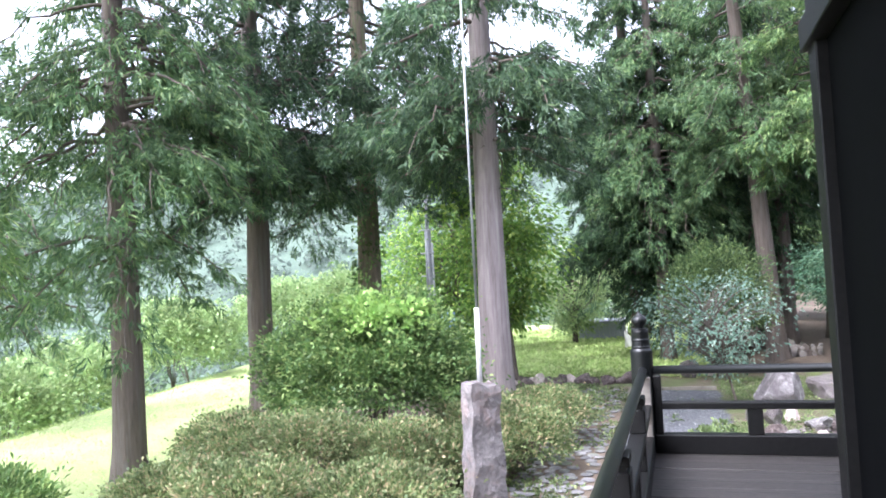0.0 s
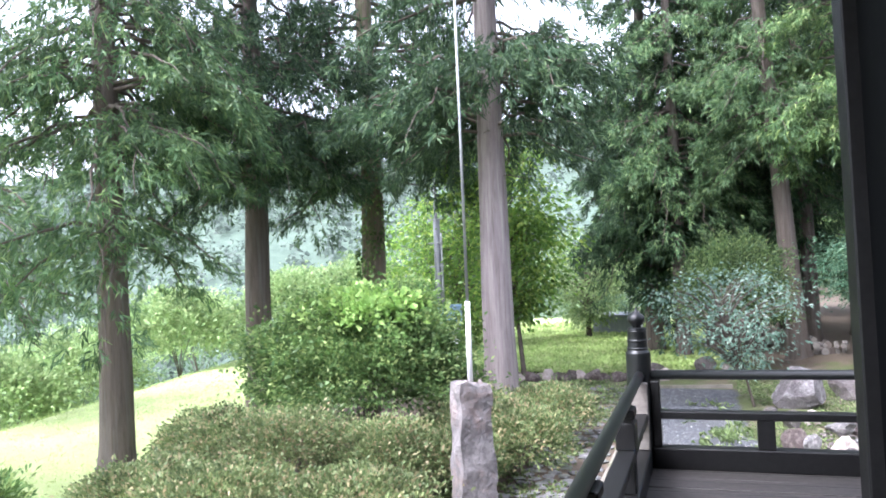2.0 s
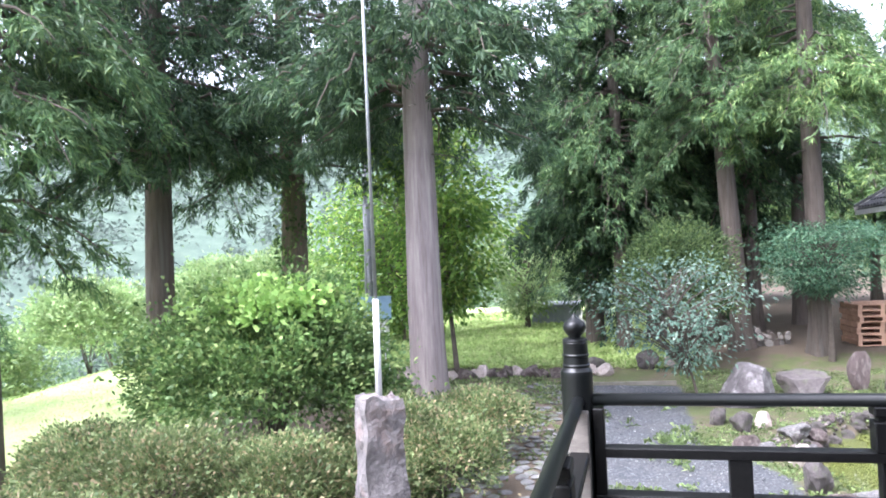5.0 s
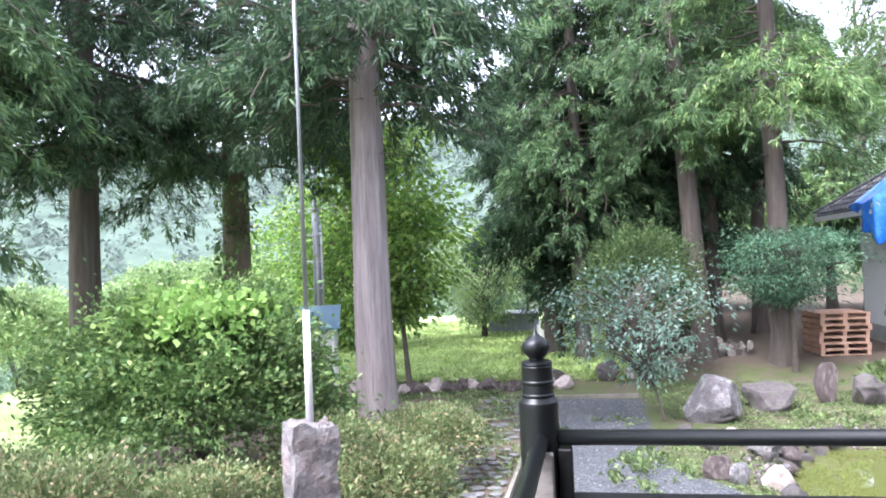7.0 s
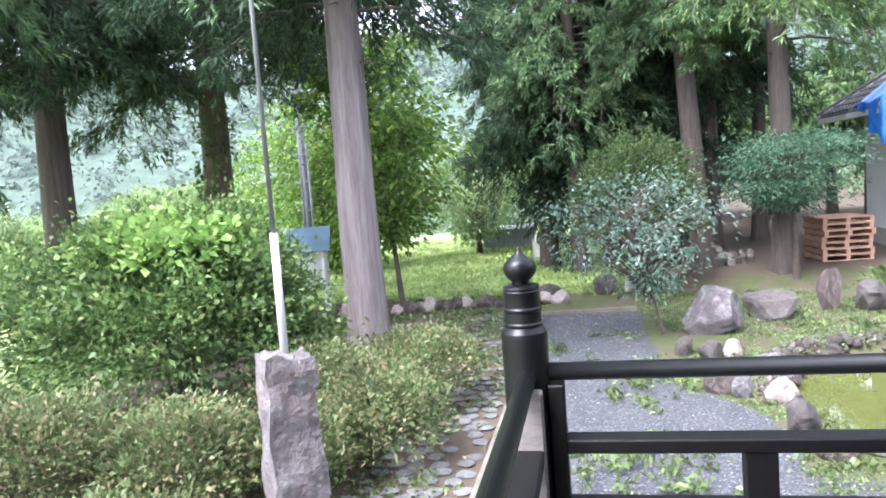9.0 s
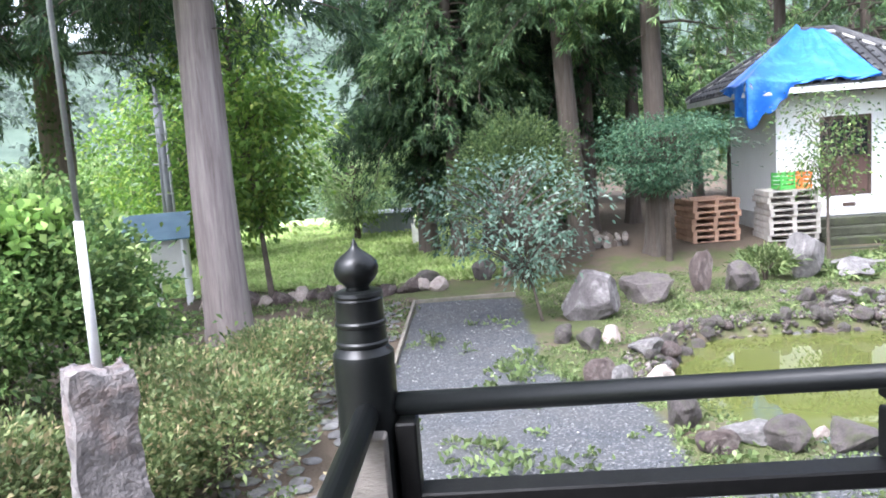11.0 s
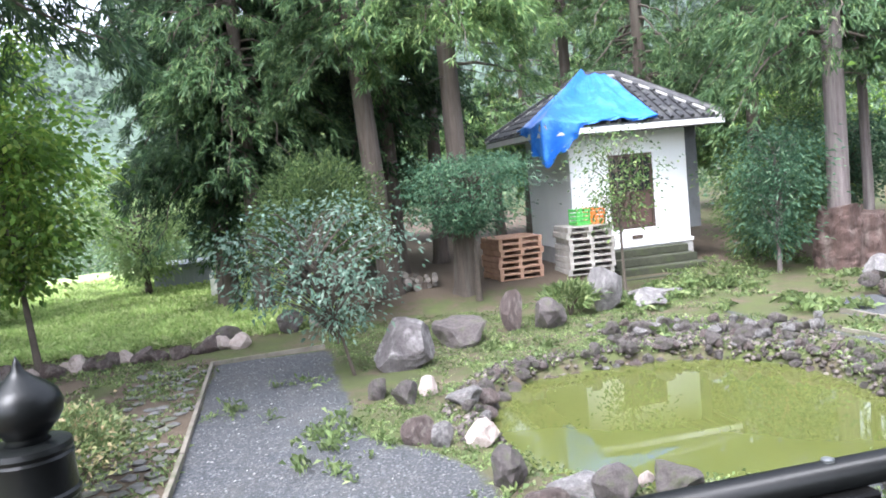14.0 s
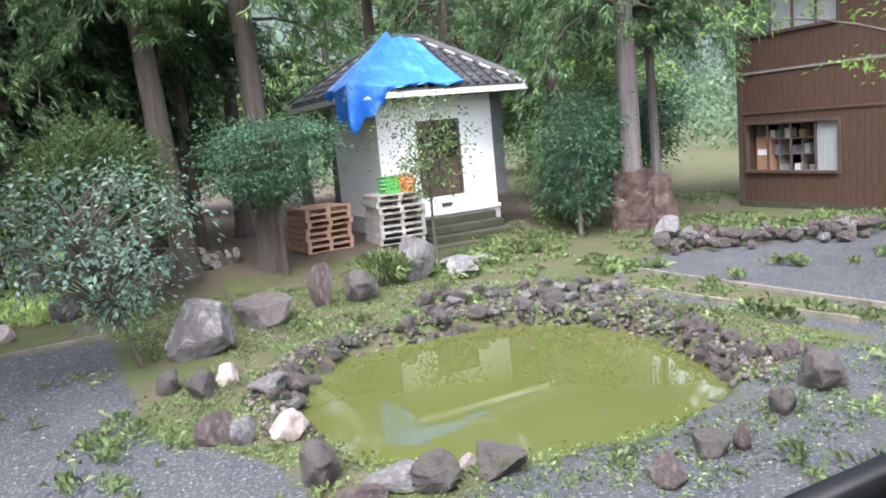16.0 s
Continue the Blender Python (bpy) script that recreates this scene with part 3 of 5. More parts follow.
def build_storehouse():
    st = thing("storehouse", pose(0, 0, 0), "small white plastered storehouse with a dark tiled hip roof", "storehouse")
    zb, zt, dx0, dx1, dz0, dz1 = -0.39, 2.5, 7.36, 8.44, -0.04, 1.65
    bm = box(KX0, dx0, KY0, KY0 + 0.2, zb, zt)
    box(dx1, KX1, KY0, KY0 + 0.2, zb, zt, bm=bm)
    box(dx0, dx1, KY0, KY0 + 0.2, dz1, zt, bm=bm)
    box(dx0, dx1, KY0, KY0 + 0.2, zb, dz0, bm=bm)
    part("front_wall", bm, M_PLASTER, st)
    part("side_wall", box(KX0, KX0 + 0.2, KY0 + 0.2, KY1, zb, zt), M_PLASTER, st)
    part("side_wall", box(KX1 - 0.2, KX1, KY0 + 0.2, KY1, zb, zt), M_PLASTER, st)
    part("back_wall", box(KX0 + 0.2, KX1 - 0.2, KY1 - 0.2, KY1, zb, zt), M_PLASTER, st)
    part("foundation", box(KX0 - 0.03, KX1 + 0.03, KY0 - 0.03, KY1 + 0.03, -1.15, zb), M_CONCRETE, st, "pale concrete foundation")
    part("plaster_ledge", box(KX0 - 0.05, KX1 + 0.05, KY0 - 0.06, KY0 - 0.002, zb - 0.06, zb + 0.03, 0.01), M_WHITE, st)
    part("vent", box(7.82, 8.08, KY0 - 0.035, KY0 - 0.001, -0.27, -0.19), M_TRIM, st, "small dark vent slot")
    # plain dark box along the front end of the right side wall
    part("dark_side_box", box(KX1 + 0.002, KX1 + 0.30, KY0 + 0.02, KY0 + 1.6, -0.15, 2.2), M_POLE, st, "dark grey upright box on the storehouse's right side")
    door = part("door", box(dx0, dx1, KY0 + 0.06, KY0 + 0.10, dz0, dz1), M_DOOR, st, "dark brown wooden door with a latticed upper half")
    for x0, x1, z0, z1 in ((dx0, dx0 + 0.07, dz0, dz1), (dx1 - 0.07, dx1, dz0, dz1), (dx0 + 0.07, dx1 - 0.07, dz1 - 0.07, dz1), (dx0 + 0.07, dx1 - 0.07, dz0, dz0 + 0.07), (7.87, 7.93, dz0 + 0.07, dz1 - 0.07)):
        part("door_rail", box(x0, x1, KY0 + 0.02, KY0 + 0.058, z0, z1, 0.004), M_TRIM, door)
    for a, b in ((dx0 + 0.07, 7.87), (7.93, dx1 - 0.07)):
        part("pane", box(a, b, KY0 + 0.045, KY0 + 0.056, 0.80, dz1 - 0.07), M_GLASS, door, "dark glass pane")
        for k in range(1, 3):
            x = a + (b - a) * k / 3
            part("lattice_bar", box(x - 0.012, x + 0.012, KY0 + 0.025, KY0 + 0.043, 0.80, dz1 - 0.07), M_TRIM, door)
        for k in range(0, 4):
            z = 0.80 + 0.25 * k
            part("lattice_bar", box(a, b, KY0 + 0.03, KY0 + 0.0445, z - 0.012, z + 0.012), M_TRIM, door)
    # roof: four slopes, rows of round tiles, ridge, pale eave boards
    rx0, rx1, ry, rz = RIDGE
    c = [Vector(v) for v in ((EX0, EY0, EZ), (EX1, EY0, EZ), (EX1, EY1, EZ), (EX0, EY1, EZ))]
    r0, r1 = Vector((rx0, ry, rz)), Vector((rx1, ry, rz))
    bm = bmesh.new()
    up = Vector((0, 0, 0.1))
    lo, hi = [bm.verts.new(v) for v in c], [bm.verts.new(v + up) for v in c]
    ra, rb = bm.verts.new(r0 + up), bm.verts.new(r1 + up)
    for f in ((hi[0], hi[1], rb, ra), (hi[1], hi[2], rb), (hi[2], hi[3], ra, rb), (hi[3], hi[0], ra), lo[::-1]):
        bm.faces.new(f)
    for k in range(4):
        bm.faces.new((lo[k], lo[(k + 1) % 4], hi[(k + 1) % 4], hi[k]))
    roof = part("roof", bm, M_TILE, st, "dark grey tiled hip roof")
    rows = bmesh.new()

    def tile_row(a, b):
        n = max(2, int((b - a).length / 0.26))
        for k in range(n):
            p, q = a.lerp(b, k / n), a.lerp(b, (k + 1) / n)
            rod(p + Vector((0, 0, 0.012 + 0.025)), q + Vector((0, 0, 0.0 + 0.012)), 0.048, 0.043, 6, bm=rows)
    for k in range(1, 17):
        x = EX0 + (EX1 - EX0) * k / 17
        f = min((x - EX0) / (rx0 - EX0), (EX1 - x) / (EX1 - rx1), 1.0)
        p = Vector((x, EY0, EZ)) + up
        tile_row(p, Vector((x, EY0 + (ry - EY0) * f, EZ + (rz - EZ) * f)) + up)
    for k in range(1, 17):
        y = EY0 + (EY1 - EY0) * k / 17
        f = min((y - EY0) / (ry - EY0), (EY1 - y) / (EY1 - ry))
        tile_row(Vector((EX0, y, EZ)) + up, Vector((EX0 + (rx0 - EX0) * f, y, EZ + (rz - EZ) * f)) + up)
        tile_row(Vector((EX1, y, EZ)) + up, Vector((EX1 + (rx1 - EX1) * f, y, EZ + (rz - EZ) * f)) + up)
    rows_ob = part("roof_tiles", rows, M_TILE, roof, "rows of dark rounded roof tiles")
    tagged(rows_ob, kind="stuff")
    for a, b in ((c[0], r0), (c[1], r1), (c[2], r1), (c[3], r0), (r0, r1)):
        part("ridge_tile", rod(a + up * 1.5, b + up * 1.5, 0.085, sides=8), M_TILE, roof, "raised ridge with pale mortar")
        part("ridge_mortar", rod(a + up * 0.9, b + up * 0.9, 0.095, sides=8), M_CONCRETE, roof, "pale mortar under the ridge")
    for x0, x1, y0, y1 in ((EX0, EX1, EY0 - 0.03, EY0 - 0.002), (EX0 - 0.03, EX0 - 0.002, EY0, EY1), (EX1 + 0.002, EX1 + 0.03, EY0, EY1)):
        part("eave_board", box(x0, x1, y0, y1, EZ - 0.06, EZ + 0.06), M_TILE_EDGE, roof, "pale eave board")
    for k in range(12):
        x = EX0 + 0.2 + k * 0.345
        part("rafter", box(x, x + 0.05, EY0 + 0.02, KY0, EZ - 0.07, EZ - 0.004), M_OLDWOOD, roof)
    for k in range(4):
        z1 = zb - 0.08 - 0.17 * k
        if z1 > -1.0:
            part("step", box(7.1 - 0.03 * k, 9.0 + 0.03 * k, KY0 - 0.06 - 0.30 * (k + 1), KY0 - 0.065, z1 - 0.17 - (0.3 if k == 3 else 0), z1, 0.015), M_MOSSCON, st, "mossy dark concrete step")
    return st


build_storehouse()


def build_tarp():
    """A sheet over the roof's front-left hip, pinned near the ridge, hanging from the eaves in a point at the corner."""
    nu, nv = 90, 64
    rx0, rx1, ry, rz = RIDGE
    left, right = 1.5, 2.6
    verts = []
    for j in range(nv):
        s = j / (nv - 1) * 1.6
        for i in range(nu):
            arc = (left + right) * i / (nu - 1) - left
            t = min(s, 1.0)
            if arc < 0:
                top, foot, out = Vector((rx0, ry, rz)), Vector((EX0, EY0 - arc, EZ)), Vector((-1, 0, 0))
            else:
                top, foot, out = Vector((rx0 + 0.55 * arc / right, ry, rz)), Vector((EX0 + arc, EY0, EZ)), Vector((0, -1, 0))
            if abs(arc) < 0.25:
                out = Vector((-1, -1, 0)).lerp(Vector((0, -1, 0)) if arc > 0 else Vector((-1, 0, 0)), abs(arc) / 0.25).normalized()
            p = top.lerp(foot, t) + Vector((0, 0, 0.2 + 0.1 * math.exp(-(arc / 0.3) ** 2) + 0.02 * math.sin(5 * arc)))
            fold = 0.05 - 0.13 * abs(noise.noise(Vector((arc * 2.2, t * 2.6, 1.0)))) + 0.06 * abs(noise.noise(Vector((arc * 6.0 - t * 4.0, t * 2.5, 4.0))))
            p.z += fold * min(1.0, 3 * t) * (1 - 0.6 * t)
            if s > 1.0:
                h = (s - 1.0) / 0.6
                drop = max(0.05 + 0.008 * math.sin(arc * 13), 1.02 * (1 - max(-arc / 1.35, arc / 1.0)) + 0.04 * math.sin(arc * 19))
                ripple = 0.06 * math.sin(arc * 11 + 2 * h) + 0.05 * noise.noise(Vector((arc * 5.0, h * 2.0, 9.0)))
                p += out * (0.05 + ripple * h) + Vector((0, 0, -drop * h))
                p += Vector((0.10, 0.10, 0)) * h * h * drop
            verts.append(p)
    i = (np.arange(nv - 1)[:, None] * nu + np.arange(nu - 1)[None]).ravel()
    me = mesh_from_arrays("tarp", np.array(verts), np.stack([i, i + 1, i + nu + 1, i + nu], 1), M_TARP, True)
    ob = tagged(new("tarp", me), "crumpled bright blue tarpaulin draped over the roof corner", "tarpaulin")
    mod = ob.modifiers.new("thickness", "SOLIDIFY")
    mod.thickness = 0.006


build_tarp()


# ---- pallets, crates and other things by the storehouse ----
def build_pallet(material):
    p = thing("pallet", pose(0, 0, 0), "flat wooden pallet in a stack", "pallet", "stacked pallets")
    for k in range(6):
        x = -0.5 + k * 0.184
        part("top_board", box(x, x + 0.09, -0.5, 0.5, 0.105, 0.125), material, p)
    for k in range(3):
        x = -0.5 + k * 0.455
        part("bottom_board", box(x, x + 0.09, -0.5, 0.5, 0.0, 0.02), material, p)
    for y in (-0.5, -0.04, 0.42):
        part("stringer", box(-0.5, 0.5, y, y + 0.08, 0.02, 0.105), material, p)
    return p


def build_pallets():
    rng = random.Random(3)
    a = build_pallet(M_PALLET)
    b = build_pallet(M_PALLET_GREY)
    tagged(a, "reddish wooden pallet in a stack")
    tagged(b, "greyed wooden pallet in a stack")
    first = {a: True, b: True}
    for proto, x, y, z, n, turn in ((a, 4.95, 20.75, -0.78, 7, 6), (b, 6.45, 20.35, -0.80, 8, -4)):
        for k in range(n):
            m = pose(x + rng.uniform(-0.03, 0.03), y + rng.uniform(-0.03, 0.03), z + 0.128 * k, 0, 0, turn + rng.uniform(-2, 2) + 90)
            if first[proto]:
                proto.matrix_world, first[proto] = m, False
            else:
                copy_thing(proto, m)
    for mat, x, label in ((M_GREEN, 6.38, "green plastic crate with slatted sides"), (M_ORANGE, 6.72, "orange plastic crate with slatted sides")):
        cr = thing("plastic_crate", pose(x, 20.3, 0.226, 0, 0, 4), label, "crate")
        part("base", box(-0.15, 0.15, -0.2, 0.2, 0, 0.02), mat, cr)
        for k in range(4):
            z = 0.03 + 0.085 * k
            bm = box(-0.15, 0.15, -0.2, -0.185, z, z + 0.05)
            box(-0.15, 0.15, 0.185, 0.2, z, z + 0.05, bm=bm)
            box(-0.15, -0.135, -0.185, 0.185, z, z + 0.05, bm=bm)
            box(0.135, 0.15, -0.185, 0.185, z, z + 0.05, bm=bm)
            part("slat_ring", bm, mat, cr)
        for sx in (-0.155, 0.125):
            for sy in (-0.205, 0.175):
                part("corner_post", box(sx, sx + 0.03, sy, sy + 0.03, 0.0, 0.345), mat, cr)
    # split logs and scrap boards heaped by the cedar
    for k in range(14):
        r = rng.uniform(0.05, 0.09)
        x, z = 2.35 + 0.17 * (k % 6) + rng.uniform(-0.04, 0.04), float(ground_height(2.8, 20.9)) + 0.06 + 0.14 * (k // 6)
        lg = thing("split_log", pose(x, 20.9 + rng.uniform(-0.1, 0.1), z, 0, 0, rng.uniform(-12, 12)), "weathered split log in a firewood heap", "log", "firewood heap")
        part("log", rod((0, -0.35, 0), (0, 0.35, 0), r, r * 0.9, 8), M_OLDWOOD if k % 3 else M_BARK, lg)


build_pallets()


# ---- the brown boarded house ----
def build_house():
    hs = thing("house", pose(0, 0, 0), "two-storey house with brown vertical board siding", "house")
    X, Y0, Y1, ZB, ZT = 15.0, 6.0, 18.86, -0.95, 4.9
    wins = ((16.2, 18.68, -0.27, 0.92), (16.2, 18.5, 2.85, 4.0), (11.0, 13.6, -0.27, 0.92), (11.0, 13.6, 2.85, 4.0))
    bm = bmesh.new()
    for z0, z1, row in ((ZB, -0.27, ()), (-0.27, 0.92, (wins[2], wins[0])), (0.92, 2.85, ()), (2.85, 4.0, (wins[3], wins[1])), (4.0, ZT, ())):
        y = Y0
        for w in row:
            box(X, X + 0.2, y, w[0], z0, z1, bm=bm)
            y = w[1]
        box(X, X + 0.2, y, Y1, z0, z1, bm=bm)
    part("front_wall", bm, M_SIDING, hs)
    part("side_wall", box(X + 0.2, X + 7, Y1 - 0.2, Y1, ZB, ZT), M_SIDING, hs)
    part("back_wall", box(X + 6.8, X + 7, Y0, Y1 - 0.2, ZB, ZT), M_SIDING, hs)
    part("side_wall", box(X + 0.2, X + 6.8, Y0, Y0 + 0.2, ZB, ZT), M_SIDING, hs)
    part("foundation", box(X - 0.02, X + 7, Y0, Y1 + 0.02, -1.3, ZB), M_MOSSCON, hs, "grey concrete foundation")
    part("corner_board", box(X - 0.025, X - 0.002, Y1 - 0.14, Y1, ZB, ZT), M_TRIM, hs)
    for z in (2.02, 1.1):
        part("belt_board", box(X - 0.03, X - 0.002, Y0, Y1 - 0.15, z, z + 0.05), M_OLDWOOD if z > 2 else M_TRIM, hs)
    bm = box(X - 0.9, X + 7.9, Y0 - 0.9, Y1 + 0.9, ZT, ZT + 0.14)
    part("roof", bm, M_TILE, hs)
    part("inner_floor", box(X + 0.2, X + 6.8, Y0 + 0.2, Y1 - 0.2, -0.35, -0.3), M_TRIM, hs)
    part("inner_floor", box(X + 0.2, X + 6.8, Y0 + 0.2, Y1 - 0.2, 2.4, 2.5), M_TRIM, hs)
    for y0, y1, z0, z1 in wins:
        w = part("window", box(X - 0.03, X + 0.1, y0, y0 + 0.06, z0, z1), M_TRIM, hs, "wide sliding window in a dark wooden frame")
        part("jamb", box(X - 0.03, X + 0.1, y1 - 0.06, y1, z0, z1), M_TRIM, w)
        part("lintel", box(X - 0.035, X + 0.1, y0 + 0.06, y1 - 0.06, z1 - 0.06, z1), M_TRIM, w)
        part("sill", box(X - 0.06, X + 0.1, y0 + 0.06, y1 - 0.06, z0, z0 + 0.06), M_TRIM, w)
        for k in range(1, 4):
            y = y0 + (y1 - y0) * k / 4
            part("sash_bar", box(X + 0.02, X + 0.06, y - 0.022, y + 0.022, z0 + 0.06, z1 - 0.06), M_TRIM, w)
        if z0 > 1:
            part("curtain", box(X + 0.12, X + 0.14, y0 + 0.1, y0 + 1.9, z0 + 0.06, z1 - 0.06), M_CURTAIN, w, "pale curtain behind the glass")
        else:
            part("curtain", box(X + 0.075, X + 0.09, y0 + 0.06, y0 + 0.66, z0 + 0.06, z1 - 0.06), M_CURTAIN, w, "frosted pale end pane")
    shelf = thing("storage_shelf", pose(15.55, 17.7, -0.3), "open shelf crammed with boxes and paper behind the window", "shelf")
    for z in (0.0, 0.42, 0.78, 1.12):
        part("board", box(-0.2, 0.2, -0.9, 0.9, z, z + 0.02), M_OLDWOOD, shelf)
    for y in (-0.92, -0.3, 0.3, 0.9):
        part("upright", box(-0.2, 0.2, y, y + 0.02, 0, 1.4), M_OLDWOOD, shelf)
    rng = random.Random(8)
    for k in range(12):
        s = 0.13 + 0.08 * rng.random()
        bx = thing("storage_box", pose(15.5, 16.9 + 0.13 * k, -0.28 + (0.42, 0.78, 0.0)[k % 3]), "small storage box on the shelf", "box", "boxes on the shelf")
        mat = rng.choice((M_CARD, M_CURTAIN, M_SHEDWALL, M_BOX))
        part("body", box(-0.13, 0.13, -0.065, 0.065, 0, s, 0.004), mat, bx)
        part("lid", box(-0.135, 0.135, -0.068, 0.068, s, s + 0.02, 0.004), mat, bx)
    cb = thing("cardboard_box", pose(15.42, 18.38, -0.3), "tall brown cardboard box with a white label", "box")
    part("body", box(-0.15, 0.15, -0.2, 0.2, 0, 0.85, 0.005), M_CARD, cb)
    part("paper_label", box(-0.156, -0.152, -0.16, 0.16, 0.42, 0.56), M_WHITE, cb, "white paper label")


build_house()


# ---- the stone pillar with its pole, the pole box, shed and net ----
def build_pole_things():
    pl = thing("stone_pillar", pose(-2.27, 8.66, -1.08, 0, 1.0, 38), "rough weathered square stone pillar with cracks", "pillar")
    bm = bmesh.new()
    bmesh.ops.create_cube(bm, size=1.0, matrix=Matrix.Translation((0, 0, 0.725)) @ Matrix.Diagonal((0.35, 0.30, 1.45, 1)))
    bmesh.ops.subdivide_edges(bm, edges=bm.edges[:], cuts=15, use_grid_fill=True)
    for v in bm.verts:
        n = noise.noise_vector(v.co * 5.0) * 0.036 + noise.noise_vector(v.co * 15.0) * 0.018
        taper = 1.0 + 0.10 * (1.45 - v.co.z)
        v.co = Vector((v.co.x * taper, v.co.y * taper, v.co.z)) + n
        if v.co.z > 1.34:
            v.co.z -= 0.06 * abs(noise.noise(v.co * 8))
    part("shaft", bm, M_STONE, pl)
    pole = thing("flag_pole", pose(-2.26, 8.69, 0.34, 0.6, 0.7, 0), "thin grey steel pole in a white pipe socket", "pole")
    part("socket_pipe", rod((0, 0, 0), (0, 0, 0.88), 0.030, 0.027, 14), M_PIPE, pole, "white plastic pipe socket", True)
    part("pole", rod((0, 0, 0.86), (-0.02, 0, 4.6), 0.017, 0.013, 10), M_STEEL, pole, smooth=True)
    part("pole_tip", rod((-0.02, 0, 4.6), (-0.35, 0.1, 6.0), 0.013, 0.010, 10), M_STEEL, pole, "bent upper end of the pole", True)
    up = thing("utility_pole", pose(-7.24, 22.0, -1.2), "grey utility pole with pipes strapped to it", "utility pole")
    part("shaft", rod((0, 0, 0), (0, 0, 4.3), 0.12, 0.10, 12), M_POLE_GREY, up, smooth=True)
    part("conduit", rod((-0.1, -0.09, 0), (0.02, -0.02, 5.45), 0.06, 0.055, 10), M_POLE, up, "dark steel conduit", True)
    part("conduit", rod((0.15, -0.06, 0), (0.15, -0.06, 3.9), 0.03, 0.03, 8), M_STEEL, up, "thin grey conduit", True)
    for z in (2.2, 2.9, 3.6, 4.3):
        part("strap", rod((-0.24, -0.08, z), (0.2, -0.08, z), 0.022, 0.022, 6), M_STEEL, up)
    bx = thing("meter_cabinet", pose(-6.2, 18.75, -1.1, 0, 0, 17), "cream metal cabinet on legs under a blue metal roof", "cabinet")
    part("body", box(-0.12, 0.56, -0.25, 0.25, 0.55, 1.42, 0.01), M_BOX, bx)
    part("door", box(-0.08, 0.52, -0.275, -0.252, 0.6, 1.3, 0.006), M_BOX, bx)
    for x in (-0.10, 0.48):
        for y in (-0.24, 0.18):
            part("leg", box(x, x + 0.06, y, y + 0.06, -0.05, 0.55), M_WHITE, bx)
    bm = bmesh.new()
    bmesh.ops.create_cube(bm, size=1.0, matrix=pose(0, -0.1, 1.56, 27, 0, 0) @ Matrix.Diagonal((1.28, 1.0, 0.03, 1)))
    part("roof", bm, M_BLUEROOF, bx, "sloping blue sheet-metal roof")
    for x in (-0.5, 0.46):
        part("post", box(x, x + 0.04, -0.5, -0.46, -0.05, 1.34), M_WHITE, bx)
        part("post", box(x, x + 0.04, 0.3, 0.34, -0.05, 1.74), M_WHITE, bx)
    sh = thing("shed", pose(-2.95, 29.9, -1.15, 0, 0, 4), "low bluish-grey corrugated metal shed", "shed")
    for k in range(9):
        part("wall_sheet", box(-0.86 + 0.19 * k, -0.86 + 0.19 * k + 0.187, -1.0, -0.97, -0.1, 0.75 + 0.02 * (k % 2)), M_SHEDWALL, sh)
    part("back_wall", box(-0.86, 0.86, 0.5, 0.55, -0.1, 0.8), M_SHEDWALL, sh)
    part("roof", box(-0.95, 0.95, -1.1, 0.65, 0.8, 0.84), M_SHEDWALL, sh)
    nt = thing("draped_frame", pose(-1.45, 25.3, -1.1), "pale netting draped over leaning white stakes", "netting")
    for x0, x1, h in ((-0.36, -0.26, 0.85), (-0.1, -0.05, 0.7), (0.34, 0.24, 0.78)):
        part("stake", rod((x0, 0, -0.05), (x1, 0.1, h), 0.03, 0.025, 8), M_WHITE, nt)
    verts, n = [], 14
    for j in range(n):
        for i in range(n):
            u, v = i / (n - 1), j / (n - 1)
            sag = 0.25 * math.sin(math.pi * u) * v
            verts.append((-0.36 + 0.7 * u, -0.05 + 0.06 * math.sin(9 * u + 2 * v), 0.02 + 0.7 * v - sag))
    i = (np.arange(n - 1)[:, None] * n + np.arange(n - 1)[None]).ravel()
    ob = new("cloth", mesh_from_arrays("cloth", np.array(verts), np.stack([i, i + 1, i + n + 1, i + n], 1), M_NET, True))
    ob.parent = nt


build_pole_things()


# ---- rocks ----
def rock_mesh(seed, material, flat=1.0, blocky=0.5, big=False, small=False, facets=()):
    bm = bmesh.new()
    bmesh.ops.create_icosphere(bm, subdivisions=4 if big else 2 if small else 3, radius=1.0)
    rng = random.Random(seed)
    cuts = [(Vector((rng.gauss(0, 1), rng.gauss(0, 1), rng.gauss(0, 0.8))).normalized(), rng.uniform(0.48, 0.82)) for _ in range(13)]
    off = Vector((seed * 3.1, seed * 1.7, 0))
    for v in bm.verts:
        p = v.co.copy()
        for nrm, d in cuts:
            k = p.dot(nrm) - d
            if k > 0:
                p -= nrm * k * (0.4 + blocky)
        p *= 1 + 0.12 * noise.noise(v.co * 1.7 + off) + 0.07 * noise.noise(v.co * 5.0 + off) + 0.03 * noise.noise(v.co * 13.0 + off)
        for nrm, d in facets:
            p -= nrm * max(0.0, p.dot(nrm) - d)
        p.z *= flat
        v.co = p
    bm.normal_update()
    me = bpy.data.meshes.new("rock")
    bm.to_mesh(me)
    bm.free()
    me.materials.append(material)
    return me


